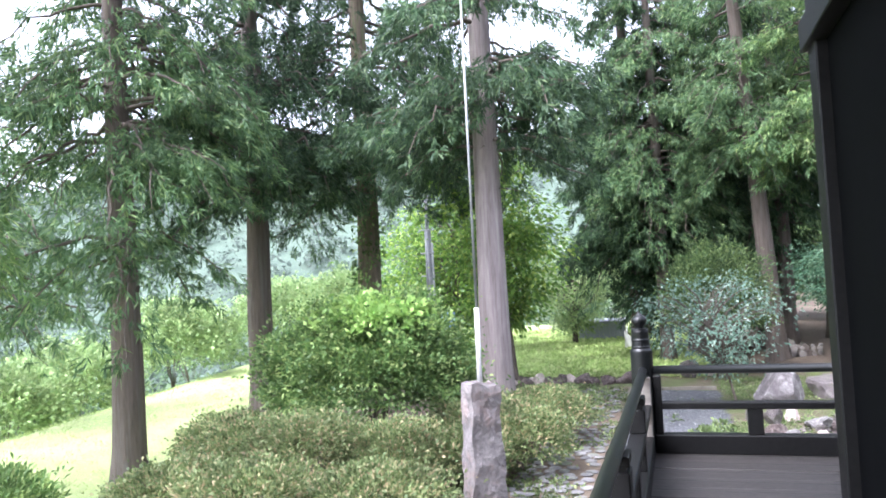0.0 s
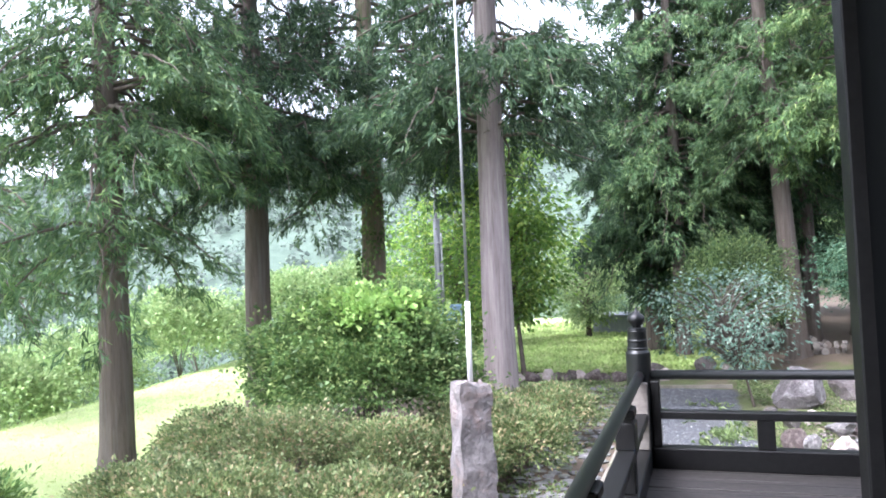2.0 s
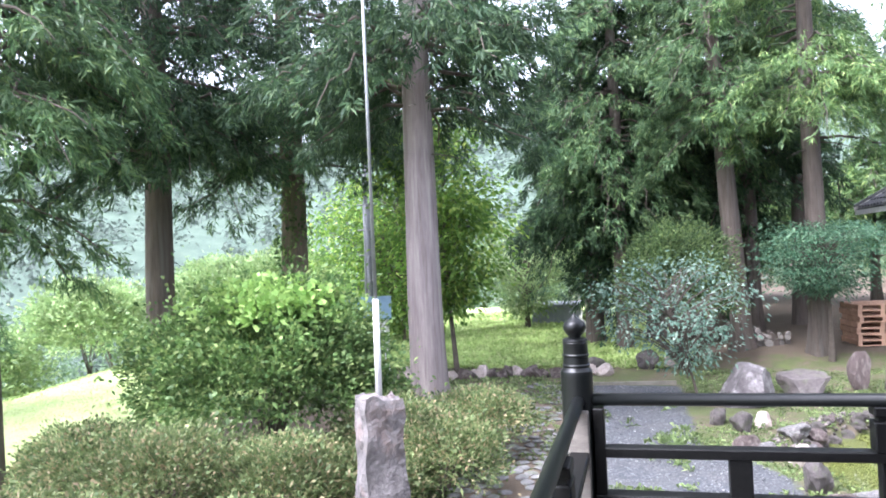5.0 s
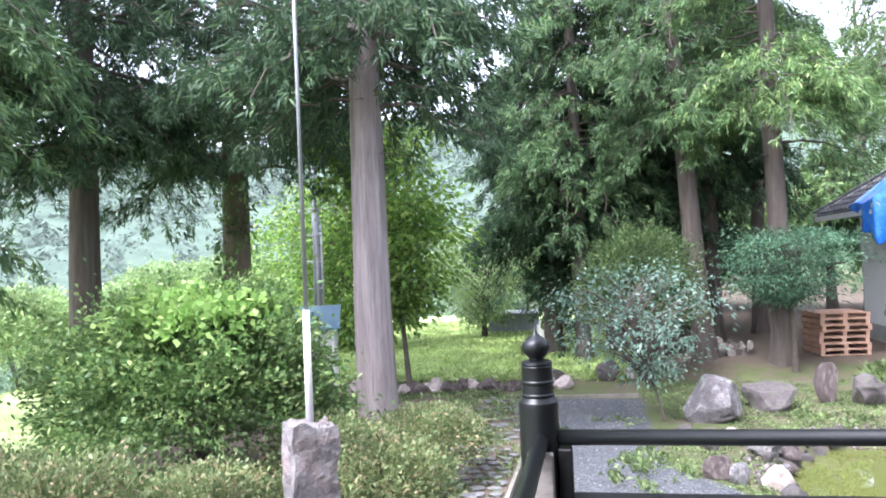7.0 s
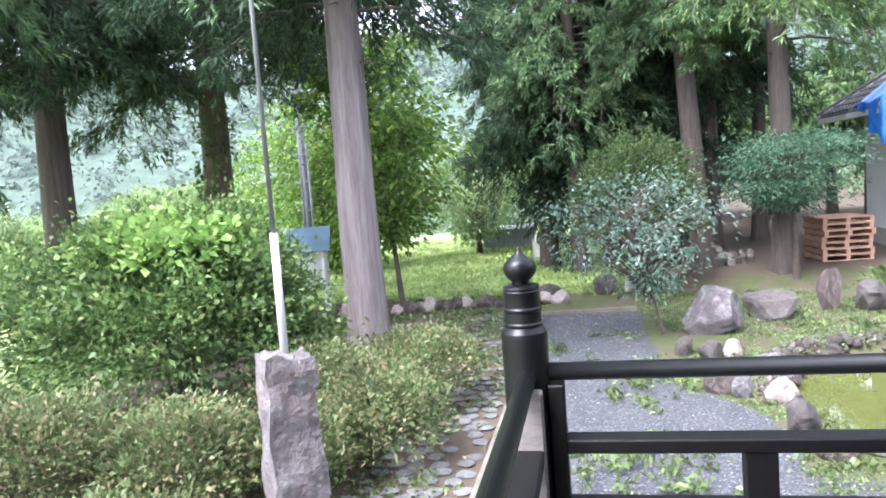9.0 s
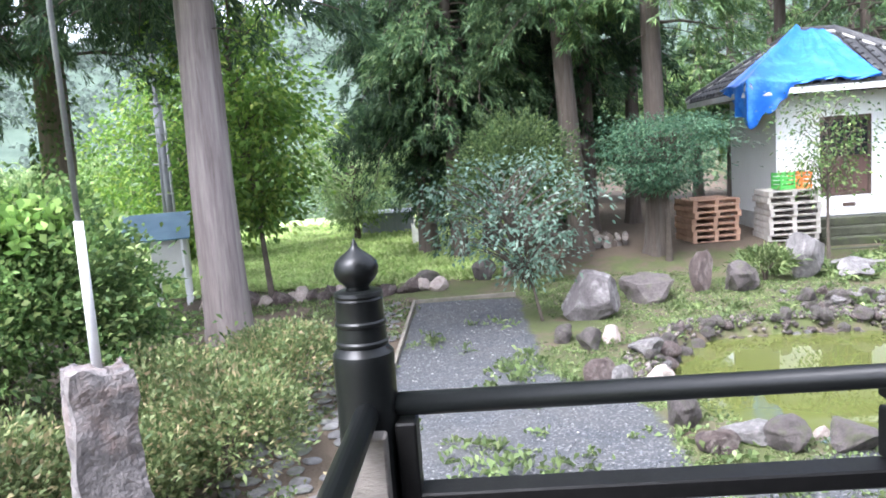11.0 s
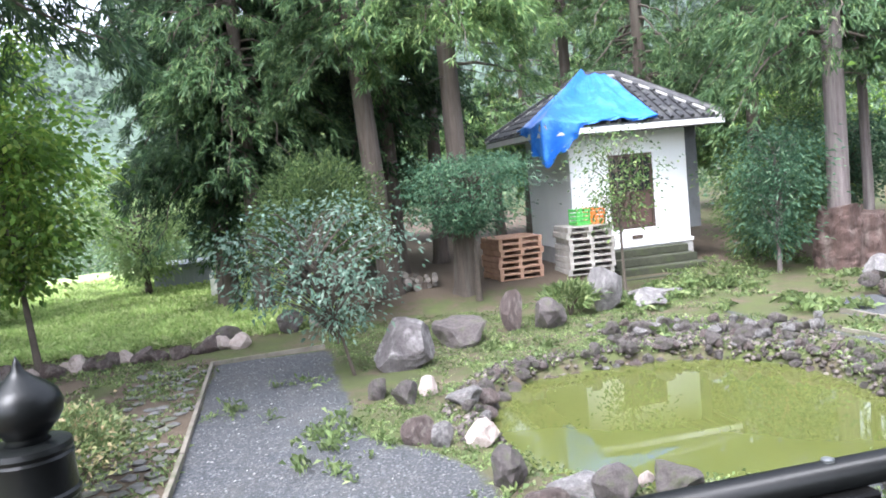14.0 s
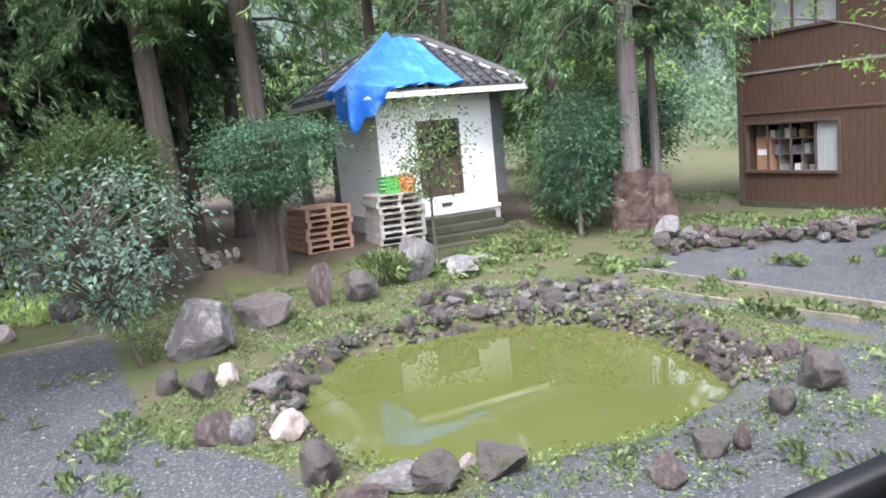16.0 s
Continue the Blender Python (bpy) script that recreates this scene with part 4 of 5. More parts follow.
ROCKS = {}
for k, mat in enumerate((M_ROCK, M_ROCK, M_ROCK_RED, M_ROCK_GREY, M_ROCK, M_ROCK_RED, M_ROCK_PALE, M_ROCK_GREY)):
    ROCKS[k] = rock_mesh(k + 1, mat, 0.8, 0.58)
COBBLES = [rock_mesh(41 + k, M_COBBLE, 0.8, 0.3, small=True) for k in range(3)]
BIG_ROCK = rock_mesh(31, M_ROCK_BIG, 1.0, 0.3, True, facets=[(Vector(n).normalized(), d) for n, d in (((0.12, -0.25, 1), 0.62), ((-1, -0.35, 0.75), 0.42), ((1, -0.4, 0.22), 0.66), ((-0.25, -1, 0.45), 0.55), ((0.4, 1, 0.5), 0.6), ((-0.9, 0.6, 0.5), 0.6))])


def put_rock(x, y, w, d, h, k, turn, label, group="", sink=0.25, name="rock", z=None, tilt=0.0):
    ob = new(name, BIG_ROCK if k == "big" else ROCKS[k])
    base = float(ground_height(x, y)) if z is None else z
    ob.matrix_world = pose(x, y, base + h / 2 - sink * h, tilt, tilt * 0.6, turn) @ Matrix.Diagonal((w / 1.75, d / 1.75, h / 1.45, 1))
    return tagged(ob, label, "rock", group)


def build_rocks():
    rng = random.Random(21)
    put_rock(1.58, 15.35, 0.95, 0.78, 0.84, "big", 0, "large pale-topped angular garden rock", sink=0.15)
    put_rock(2.68, 16.5, 1.05, 0.8, 0.62, 4, 40, "broad rounded purple-brown garden rock")
    put_rock(3.6, 16.7, 0.36, 0.32, 0.78, 2, 10, "upright reddish standing stone", sink=0.12)
    put_rock(4.15, 16.62, 0.72, 0.6, 0.58, 1, 70, "brown mossy garden rock")
    put_rock(5.5, 17.25, 0.66, 0.5, 1.0, 7, 15, "tall grey rough boulder", sink=0.12)
    put_rock(10.5, 16.6, 0.75, 0.55, 0.55, 3, 20, "pointed grey rock beside the wrapped tree base", sink=0.12)
    put_rock(6.2, 17.0, 0.9, 0.6, 0.45, 3, 60, "flat grey stone before the steps")
    put_rock(6.7, 17.8, 1.1, 0.6, 0.30, 7, 5, "flat grey stepping stone")
    for x, y, w, h, k, lab in ((1.61, 13.92, 0.36, 0.30, 6, "pale round stone on the bank"), (1.32, 13.65, 0.40, 0.36, 1, "dark brown stone on the bank"), (1.03, 14.12, 0.42, 0.32, 0, "mossy brown bank stone"), (1.91, 13.27, 0.5, 0.30, 3, "flat grey stone on the shore"), (2.2, 13.4, 0.3, 0.26, 2, "small reddish stone on the shore"),
                               (1.2, 12.25, 0.36, 0.40, 2, "pointed reddish stone on the bank"), (1.38, 12.05, 0.26, 0.38, 7, "pointed grey stone on the bank"), (1.75, 11.95, 0.42, 0.36, 6, "pale tan shore stone"), (1.68, 10.95, 0.42, 0.44, 1, "dark mossy upright shore stone"), (1.82, 10.35, 0.36, 0.28, 2, "small reddish stone on the shore"),
                               (2.1, 10.55, 0.5, 0.26, 3, "flat grey mossy shore stone"), (2.36, 10.36, 0.42, 0.36, 1, "dark brown shore stone"), (2.82, 10.28, 0.5, 0.36, 4, "dark rounded shore stone"), (4.22, 9.6, 0.36, 0.26, 4, "dark low stone in the weeds"), (4.42, 9.52, 0.2, 0.26, 2, "small reddish stone in the weeds"),
                               (5.86, 9.98, 0.55, 0.42, 1, "large dark angular stone on the bank"), (5.32, 10.6, 0.34, 0.28, 4, "dark stone on the shore"), (5.34, 10.85, 0.4, 0.18, 7, "flat grey shore slab"), (3.68, 9.5, 0.4, 0.2, 2, "low reddish stone among weeds"), (5.18, 9.78, 0.26, 0.3, 1, "small dark standing stone"),
                               (2.70, 10.52, 0.17, 0.14, 6, "small white pebble stone")):
        put_rock(x, y, w * 0.92, w * 0.78, h * 0.92, k, rng.uniform(0, 360), lab, "stones round the pond", tilt=rng.uniform(-8, 8))
    # the shore's ring of fist- to head-sized stones
    for k in range(120):
        a = rng.uniform(-0.75, 2.95)
        r = float(pond_radius(a)) * (0.98 + 0.14 * rng.random() ** 1.5)
        w = 0.07 + 0.17 * rng.random() ** 1.4
        put_rock(POND[0] + r * math.cos(a), POND[1] + r * math.sin(a), w, w * rng.uniform(0.7, 1), w * rng.uniform(0.55, 0.85), rng.choice((0, 1, 2, 4, 5, 0, 3)), rng.uniform(0, 360), "brown-grey stone on the pond's shore", "stones round the pond", 0.2, "stone", tilt=rng.uniform(-15, 15))
    # the heap of stones where water would run in, and the bank along the right
    for k in range(110):
        u = rng.random()
        x, y = 4.9 + 2.1 * u + rng.gauss(0, 0.32), 15.3 - 1.3 * u + rng.gauss(0, 0.42)
        w = 0.07 + 0.22 * rng.random() ** 1.6
        put_rock(x, y, w, w * rng.uniform(0.7, 1), w * rng.uniform(0.55, 0.85), rng.choice((0, 1, 7, 4, 5, 3)), rng.uniform(0, 360), "dark stone in the heap above the pond", "stones in the heap", 0.1, "stone", tilt=rng.uniform(-20, 20))
    for k in range(50):
        u = rng.random()
        x, y = 6.35 + 0.25 * math.sin(6 * u) + rng.gauss(0, 0.18), 13.4 - 2.9 * u + rng.gauss(0, 0.15)
        w = rng.uniform(0.09, 0.25)
        put_rock(x, y, w, w * 0.85, w * 0.7, rng.choice((0, 1, 2, 4, 5)), rng.uniform(0, 360), "dark stone on the pond's bank", "stones on the bank", 0.15, "stone", tilt=rng.uniform(-20, 20))
    # dry wall of stones along the gravel's far side
    dry = thing("wall_dry_stone", pose(0, 0, 0), "low dry wall of dark field stones beside the gravel", "wall", kind="structure")
    for k in range(110):
        u = rng.random()
        x, y = 9.6 + 4.4 * u + rng.gauss(0, 0.2), 15.9 - 2.6 * u + rng.gauss(0, 0.22)
        w = rng.uniform(0.13, 0.32)
        ob = new("stone", ROCKS[rng.choice((0, 1, 2, 3, 4, 5))])
        ob.matrix_world = pose(x, y, -1.07 + w * 0.3 + rng.random() * 0.2, rng.uniform(-20, 20), 0, rng.uniform(0, 360)) @ Matrix.Diagonal((w / 1.75, w * 0.5, w * 0.5, 1))
        ob.parent = dry
    # small stones strewn between the larger ones, too many to count
    g = np.random.default_rng(17)
    n = 1700
    a = g.uniform(-0.9, 3.3, n)
    r = pond_radius(a) * (0.99 + 0.26 * g.random(n) ** 1.4)
    u = g.random(n)
    heap = g.random(n) < 0.4
    x = np.where(heap, 4.9 + 2.1 * u + g.normal(0, 0.4, n), POND[0] + r * np.cos(a))
    y = np.where(heap, 15.3 - 1.3 * u + g.normal(0, 0.5, n), POND[1] + r * np.sin(a))
    s = g.uniform(0.018, 0.055, n)[:, None, None]
    octa = np.array([(1, 0, 0), (-1, 0, 0), (0, 1, 0), (0, -1, 0), (0.2, 0.1, 0.7), (0, 0, -0.7)], float)
    v = np.stack([x, y, ground_height(x, y) + 0.012], 1)[:, None] + octa[None] * s * g.uniform(0.6, 1.4, (n, 6, 1))
    tri = np.array([(0, 2, 4), (2, 1, 4), (1, 3, 4), (3, 0, 4), (2, 0, 5), (1, 2, 5), (3, 1, 5), (0, 3, 5)])
    f = (np.arange(n)[:, None, None] * 6 + tri[None]).reshape(-1, 3)
    tagged(new("shore_pebbles", mesh_from_arrays("shore_pebbles", v.reshape(-1, 3), f, M_SHORE)), "small grey-brown stones strewn along the shore", "pebbles", kind="stuff")
    # border before the meadow
    for k in range(22):
        u = k / 21
        x, y = -5.2 + 4.4 * u + rng.gauss(0, 0.08), 17.9 + 0.5 * u + rng.gauss(0, 0.12)
        w = rng.uniform(0.28, 0.58)
        put_rock(x, y, w, w * 0.8, w * 0.65, rng.choice((5, 2, 5, 6, 2)), rng.uniform(0, 360), "brown border stone at the meadow's edge", "border stones", 0.2, "stone")
    for x, y, w, h, k in ((-1.0, 19.3, 0.5, 0.36, 0), (0.1, 19.3, 0.55, 0.5, 1), (0.55, 19.4, 0.3, 0.3, 6)):
        put_rock(x, y, w, w * 0.8, h, k, 30 * k, "brown stone beyond the path's end", "border stones")


build_rocks()


def build_edgings():
    def plank(a, b, w, h, label):
        a, b = Vector(a), Vector(b)
        m = Matrix.Translation((a + b) / 2) @ (b - a).to_track_quat("X", "Z").to_matrix().to_4x4()
        L = (b - a).length
        ob = link_mesh("edging_plank", box(-L / 2, L / 2, -w / 2, w / 2, -0.08, h, 0.006), M_PLANK)
        ob.matrix_world = m
        tagged(ob, label, "plank", "edging planks")
    z = -1.06
    plank((-1.13, 8.0, z), (-1.10, 12.9, z), 0.05, 0.06, "weathered grey timber edging beside the gravel path")
    plank((-1.10, 12.95, z), (-1.15, 17.2, z), 0.05, 0.06, "weathered grey timber edging beside the gravel path")
    plank((-1.14, 17.23, z), (0.6, 17.4, z), 0.05, 0.05, "weathered grey timber edging at the path's end")
    plank((8.12, 15.1, z), (8.6, 9.2, z), 0.045, 0.06, "pale timber edging in the gravel")
    plank((7.31, 13.8, z), (7.75, 10.9, z), 0.045, 0.05, "pale timber edging in the gravel")


build_edgings()


# ---- trees and shrubs ----
def trunk_mesh(height, r0, r1, seed, lean=(0.0, 0.0), flare=1.35, sides=18, rings=26):
    bm = bmesh.new()
    prev = None
    off = seed * 7.3
    for j in range(rings):
        s = j / (rings - 1)
        z = height * s ** 1.25
        r = (r0 + (r1 - r0) * z / height) * (1 + (flare - 1) * math.exp(-z / 0.35))
        cx = lean[0] * z + 0.06 * noise.noise(Vector((off, z * 0.25, 0)))
        cy = lean[1] * z + 0.06 * noise.noise(Vector((off, z * 0.25, 9)))
        ring = []
        for k in range(sides):
            a = 2 * math.pi * k / sides
            rr = r * (1 + 0.05 * noise.noise(Vector((math.cos(a) * 2.2, math.sin(a) * 2.2, z * 0.5 + off))) + 0.14 * math.exp(-z / 0.3) * math.sin(5 * a + seed))
            ring.append(bm.verts.new((cx + rr * math.cos(a), cy + rr * math.sin(a), z - 0.12)))
        if prev:
            for k in range(sides):
                bm.faces.new((prev[k], prev[(k + 1) % sides], ring[(k + 1) % sides], ring[k]))
        prev = ring
    bm.faces.new(prev)
    return bm


def tubes(paths, sides=5):
    """Joined tapering tubes along point rows; each path is (points, radius at start, radius at end)."""
    verts, faces, off = [], [], 0
    ang = np.arange(sides) * 2 * np.pi / sides
    for pts, ra, rb in paths:
        pts = np.asarray(pts, float)
        n = len(pts)
        way = unit(np.gradient(pts, axis=0))
        side = unit(np.cross(way, np.array([0.13, 0.31, 0.94])))
        upv = np.cross(side, way)
        rad = np.linspace(ra, rb, n)[:, None, None]
        ring = pts[:, None] + rad * (side[:, None] * np.cos(ang)[None, :, None] + upv[:, None] * np.sin(ang)[None, :, None])
        verts.append(ring.reshape(-1, 3))
        j, k = np.meshgrid(np.arange(n - 1), np.arange(sides), indexing="ij")
        a, b = off + j * sides + k, off + j * sides + (k + 1) % sides
        faces.append(np.stack([a, b, b + sides, a + sides], 2).reshape(-1, 4))
        off += n * sides
    return np.concatenate(verts), np.concatenate(faces)


def add_limbs(paths, material, parent, name="branchwork"):
    v, f = tubes(paths)
    ob = new(name, mesh_from_arrays(name, v, f, material, True))
    ob.parent = parent
    return tagged(ob, kind="stuff")


def sprays(points, ways, rng, count, length, width, spread, reach, sag=0.2):
    """Tufts: count blades along a short twig at each point."""
    n = len(points)
    p, w = np.repeat(points, count, 0), np.repeat(unit(ways), count, 0)
    along = rng.random((n * count, 1)) * reach
    d = w + rng.normal(size=(n * count, 3)) * spread
    base = p + w * along + rng.normal(size=(n * count, 3)) * 0.03
    return blades(base, d, length * rng.uniform(0.7, 1.25, n * count), width * rng.uniform(0.7, 1.2, n * count), rng, sag)


def cedar(x, y, dia, height, low, radius, branches, seed, bark, leaf, label, density=1.0, lean=(0, 0), toward=None, droop=0.45, z=None, tuft=14, blade=0.18, wide=0.032, name="cedar_tree", bare=6, flat=0.75, dense_to=4.5, skirt=0):
    """A Japanese cedar: a straight trunk, drooping limbs and hanging sprays of needles. low: the height of its lowest sprays over the ground."""
    rng = np.random.default_rng(seed)
    base = float(ground_height(x, y)) if z is None else z
    tree = thing(name, pose(x, y, base), label, "tree", "cedars")
    part("trunk", trunk_mesh(height, dia / 2, dia * 0.12, seed, lean), bark, tree, smooth=True)
    paths, pts, ways = [], [], []
    for k in range(branches):
        u = (k + rng.random()) / branches
        h = max(low - 0.9, low + (height - low - 0.4) * u ** 2.1 + rng.normal() * 0.4)
        if k < skirt:
            h = low - 2.3 + 0.9 * rng.random()
        a = rng.uniform(0, 2 * np.pi)
        L = radius * min(0.8, 1 - 0.85 * (h - low) / (height - low)) * rng.uniform(0.75, 1.25)
        if toward is not None:
            L *= 0.75 + 0.5 * max(0.0, math.cos(a - toward))
        sagging = rng.uniform(0.4, 1.9)
        out = np.array([math.cos(a), math.sin(a), 0.0])
        s = np.linspace(0, 1, 9)[:, None]
        start = np.array([lean[0] * h, lean[1] * h, h + 0.25 * L])
        line = start + out * L * s + np.array([0, 0, 1.0]) * L * (0.10 * s - droop * sagging * s ** 2)
        line[1:] += rng.normal(size=(8, 3)) * 0.05 * L / 2
        paths.append((line, 0.016 + 0.012 * L, 0.006))
        n = max(4, int(L * 13 * density * (1.15 if h < low + dense_to else 0.38)))
        t = rng.uniform(0.18, 1.0, n) ** flat
        idx = t * 8
        i0 = np.minimum(idx.astype(int), 7)
        q = line[i0] + (line[i0 + 1] - line[i0]) * (idx - i0)[:, None]
        side = np.array([-out[1], out[0], 0.0])
        off = rng.normal(size=(n, 1)) * 0.26 * (0.5 + L / 3)
        q = q + side * off + np.array([0, 0, 1.0]) * (rng.normal(size=(n, 1)) * 0.10 - 0.10 * np.abs(off))
        w = out * rng.uniform(0.3, 1.0, (n, 1)) + side * np.sign(off) * rng.uniform(0, 0.8, (n, 1)) + np.array([0, 0, -1.0]) * rng.uniform(0.4, 1.4, (n, 1))
        pts.append(q)
        ways.append(w)
    for k in range(bare):
        a, h = rng.uniform(0, 2 * np.pi), low - rng.uniform(0.0, 0.9)
        L = rng.uniform(0.5, 1.3)
        s = np.linspace(0, 1, 7)[:, None]
        out = np.array([math.cos(a), math.sin(a), 0.0])
        paths.append((np.array([0, 0, h + 0.2]) + out * L * s + np.array([0, 0, 1.0]) * (0.2 * s - 0.7 * L * s ** 2 + 0.3 * L * s ** 3), 0.014, 0.004))
    add_limbs(paths, M_TWIG, tree)
    pts, ways = np.concatenate(pts), np.concatenate(ways)
    crown("crown", [sprays(pts, ways, rng, tuft, blade, wide, 0.55, 0.24, 0.1)], leaf, tree)
    return tree


def bush(name, x, y, rx, ry, h, seed, leaf, label, count, length, width, low=0.05, base=None, bottom=0.15, lumps=7, category="bush", stems=9, group="", up=0.5):
    """A rounded shrub: stems, and a lumpy shell of many small leaves with gaps."""
    rng = np.random.default_rng(seed)
    z = float(ground_height(x, y)) if base is None else base
    ob = thing(name, pose(x, y, z), label, category, group)
    paths = []
    for k in range(stems):
        a, r = rng.uniform(0, 2 * np.pi), rng.uniform(0.3, 0.8)
        s = np.linspace(0, 1, 7)[:, None]
        end = np.array([rx * r * math.cos(a), ry * r * math.sin(a), h * rng.uniform(0.55, 0.9)])
        paths.append((end * s ** np.array([1.4, 1.4, 0.8]) + rng.normal(size=(7, 3)) * 0.02, 0.018, 0.005))
    add_limbs(paths, M_TWIG, ob, "stemwork")
    d = unit(rng.normal(size=(count, 3)))
    d[:, 2] = np.where(d[:, 2] < -0.25, -d[:, 2], d[:, 2])
    lump = np.ones(count)
    for k in range(lumps):
        c = unit(rng.normal(size=(1, 3)))[0]
        lump += 0.20 * np.exp(-((d - c) ** 2).sum(1) / 0.10) * rng.uniform(0.3, 1.0)
    shell = (0.56 + 0.54 * rng.random(count) ** 0.9) * lump / 1.08
    shell *= 1 + 0.10 * np.sin(d[:, 0] * 11 + seed) * np.cos(d[:, 1] * 9) + 0.05 * np.sin(d[:, 2] * 23 + d[:, 0] * 17)
    shell *= np.where(rng.random(count) < 0.07, rng.uniform(1.05, 1.3, count), 1.0)
    mid = h * bottom + (h - h * bottom) * 0.42
    p = d * shell[:, None] * np.array([rx, ry, (h - mid)])
    p[:, 2] = np.where(p[:, 2] < 0, p[:, 2] * (mid - low) / (h - mid), p[:, 2]) + mid
    way = d + rng.normal(size=(count, 3)) * 0.75 + np.array([0, 0, up])
    crown("leaves", [blades(p, way, length * rng.uniform(0.6, 1.3, count), width * rng.uniform(0.7, 1.3, count), rng, 0.2)], leaf, ob)
    return ob


def leafy_tree(name, x, y, height, low, radius, seed, leaf, label, clumps, per, length, width, dia=0.12, bark=None, category="tree", squash=0.55, lean=(0.0, 0.0), base=None, gap=0.35):
    """A broad-leaved tree: a forked trunk and layered clumps of leaves."""
    rng = np.random.default_rng(seed)
    z = float(ground_height(x, y)) if base is None else base
    tree = thing(name, pose(x, y, z), label, category)
    part("trunk", trunk_mesh(height * 0.85, dia / 2, dia * 0.15, seed, lean, 1.3, 10, 14), bark or M_TWIG, tree, smooth=True)
    paths, pts, ways = [], [], []
    for k in range(clumps):
        u = rng.random()
        h = low + (height - low) * u
        R = radius * math.sin(math.pi * min(1, 0.25 + 0.75 * (1 - u))) ** 0.7 * rng.uniform(0.35, 1.0)
        a = rng.uniform(0, 2 * np.pi)
        c = np.array([R * math.cos(a) + lean[0] * h, R * math.sin(a) + lean[1] * h, h])
        start = np.array([lean[0] * h, lean[1] * h, max(0.4 * low, h - 0.45 * R - 0.2)])
        s = np.linspace(0, 1, 7)[:, None]
        paths.append((start + (c - start) * s + np.array([0, 0, 1.0]) * 0.15 * R * np.sin(np.pi * s) + rng.normal(size=(7, 3)) * 0.02, 0.006 + 0.012 * R, 0.004))
        n = int(per * rng.uniform(0.6, 1.3))
        size = gap * rng.uniform(0.7, 1.3)
        d = rng.normal(size=(n, 3)) * np.array([size, size, size * squash])
        pts.append(c + d)
        ways.append(d / size + rng.normal(size=(n, 3)) * 0.6 + np.array([0, 0, -0.1]))
    add_limbs(paths, bark or M_TWIG, tree)
    pts, ways = np.concatenate(pts), np.concatenate(ways)
    n = len(pts)
    crown("crown", [blades(pts, ways, length * rng.uniform(0.6, 1.3, n), width * rng.uniform(0.7, 1.3, n), rng, 0.25)], leaf, tree)
    return tree


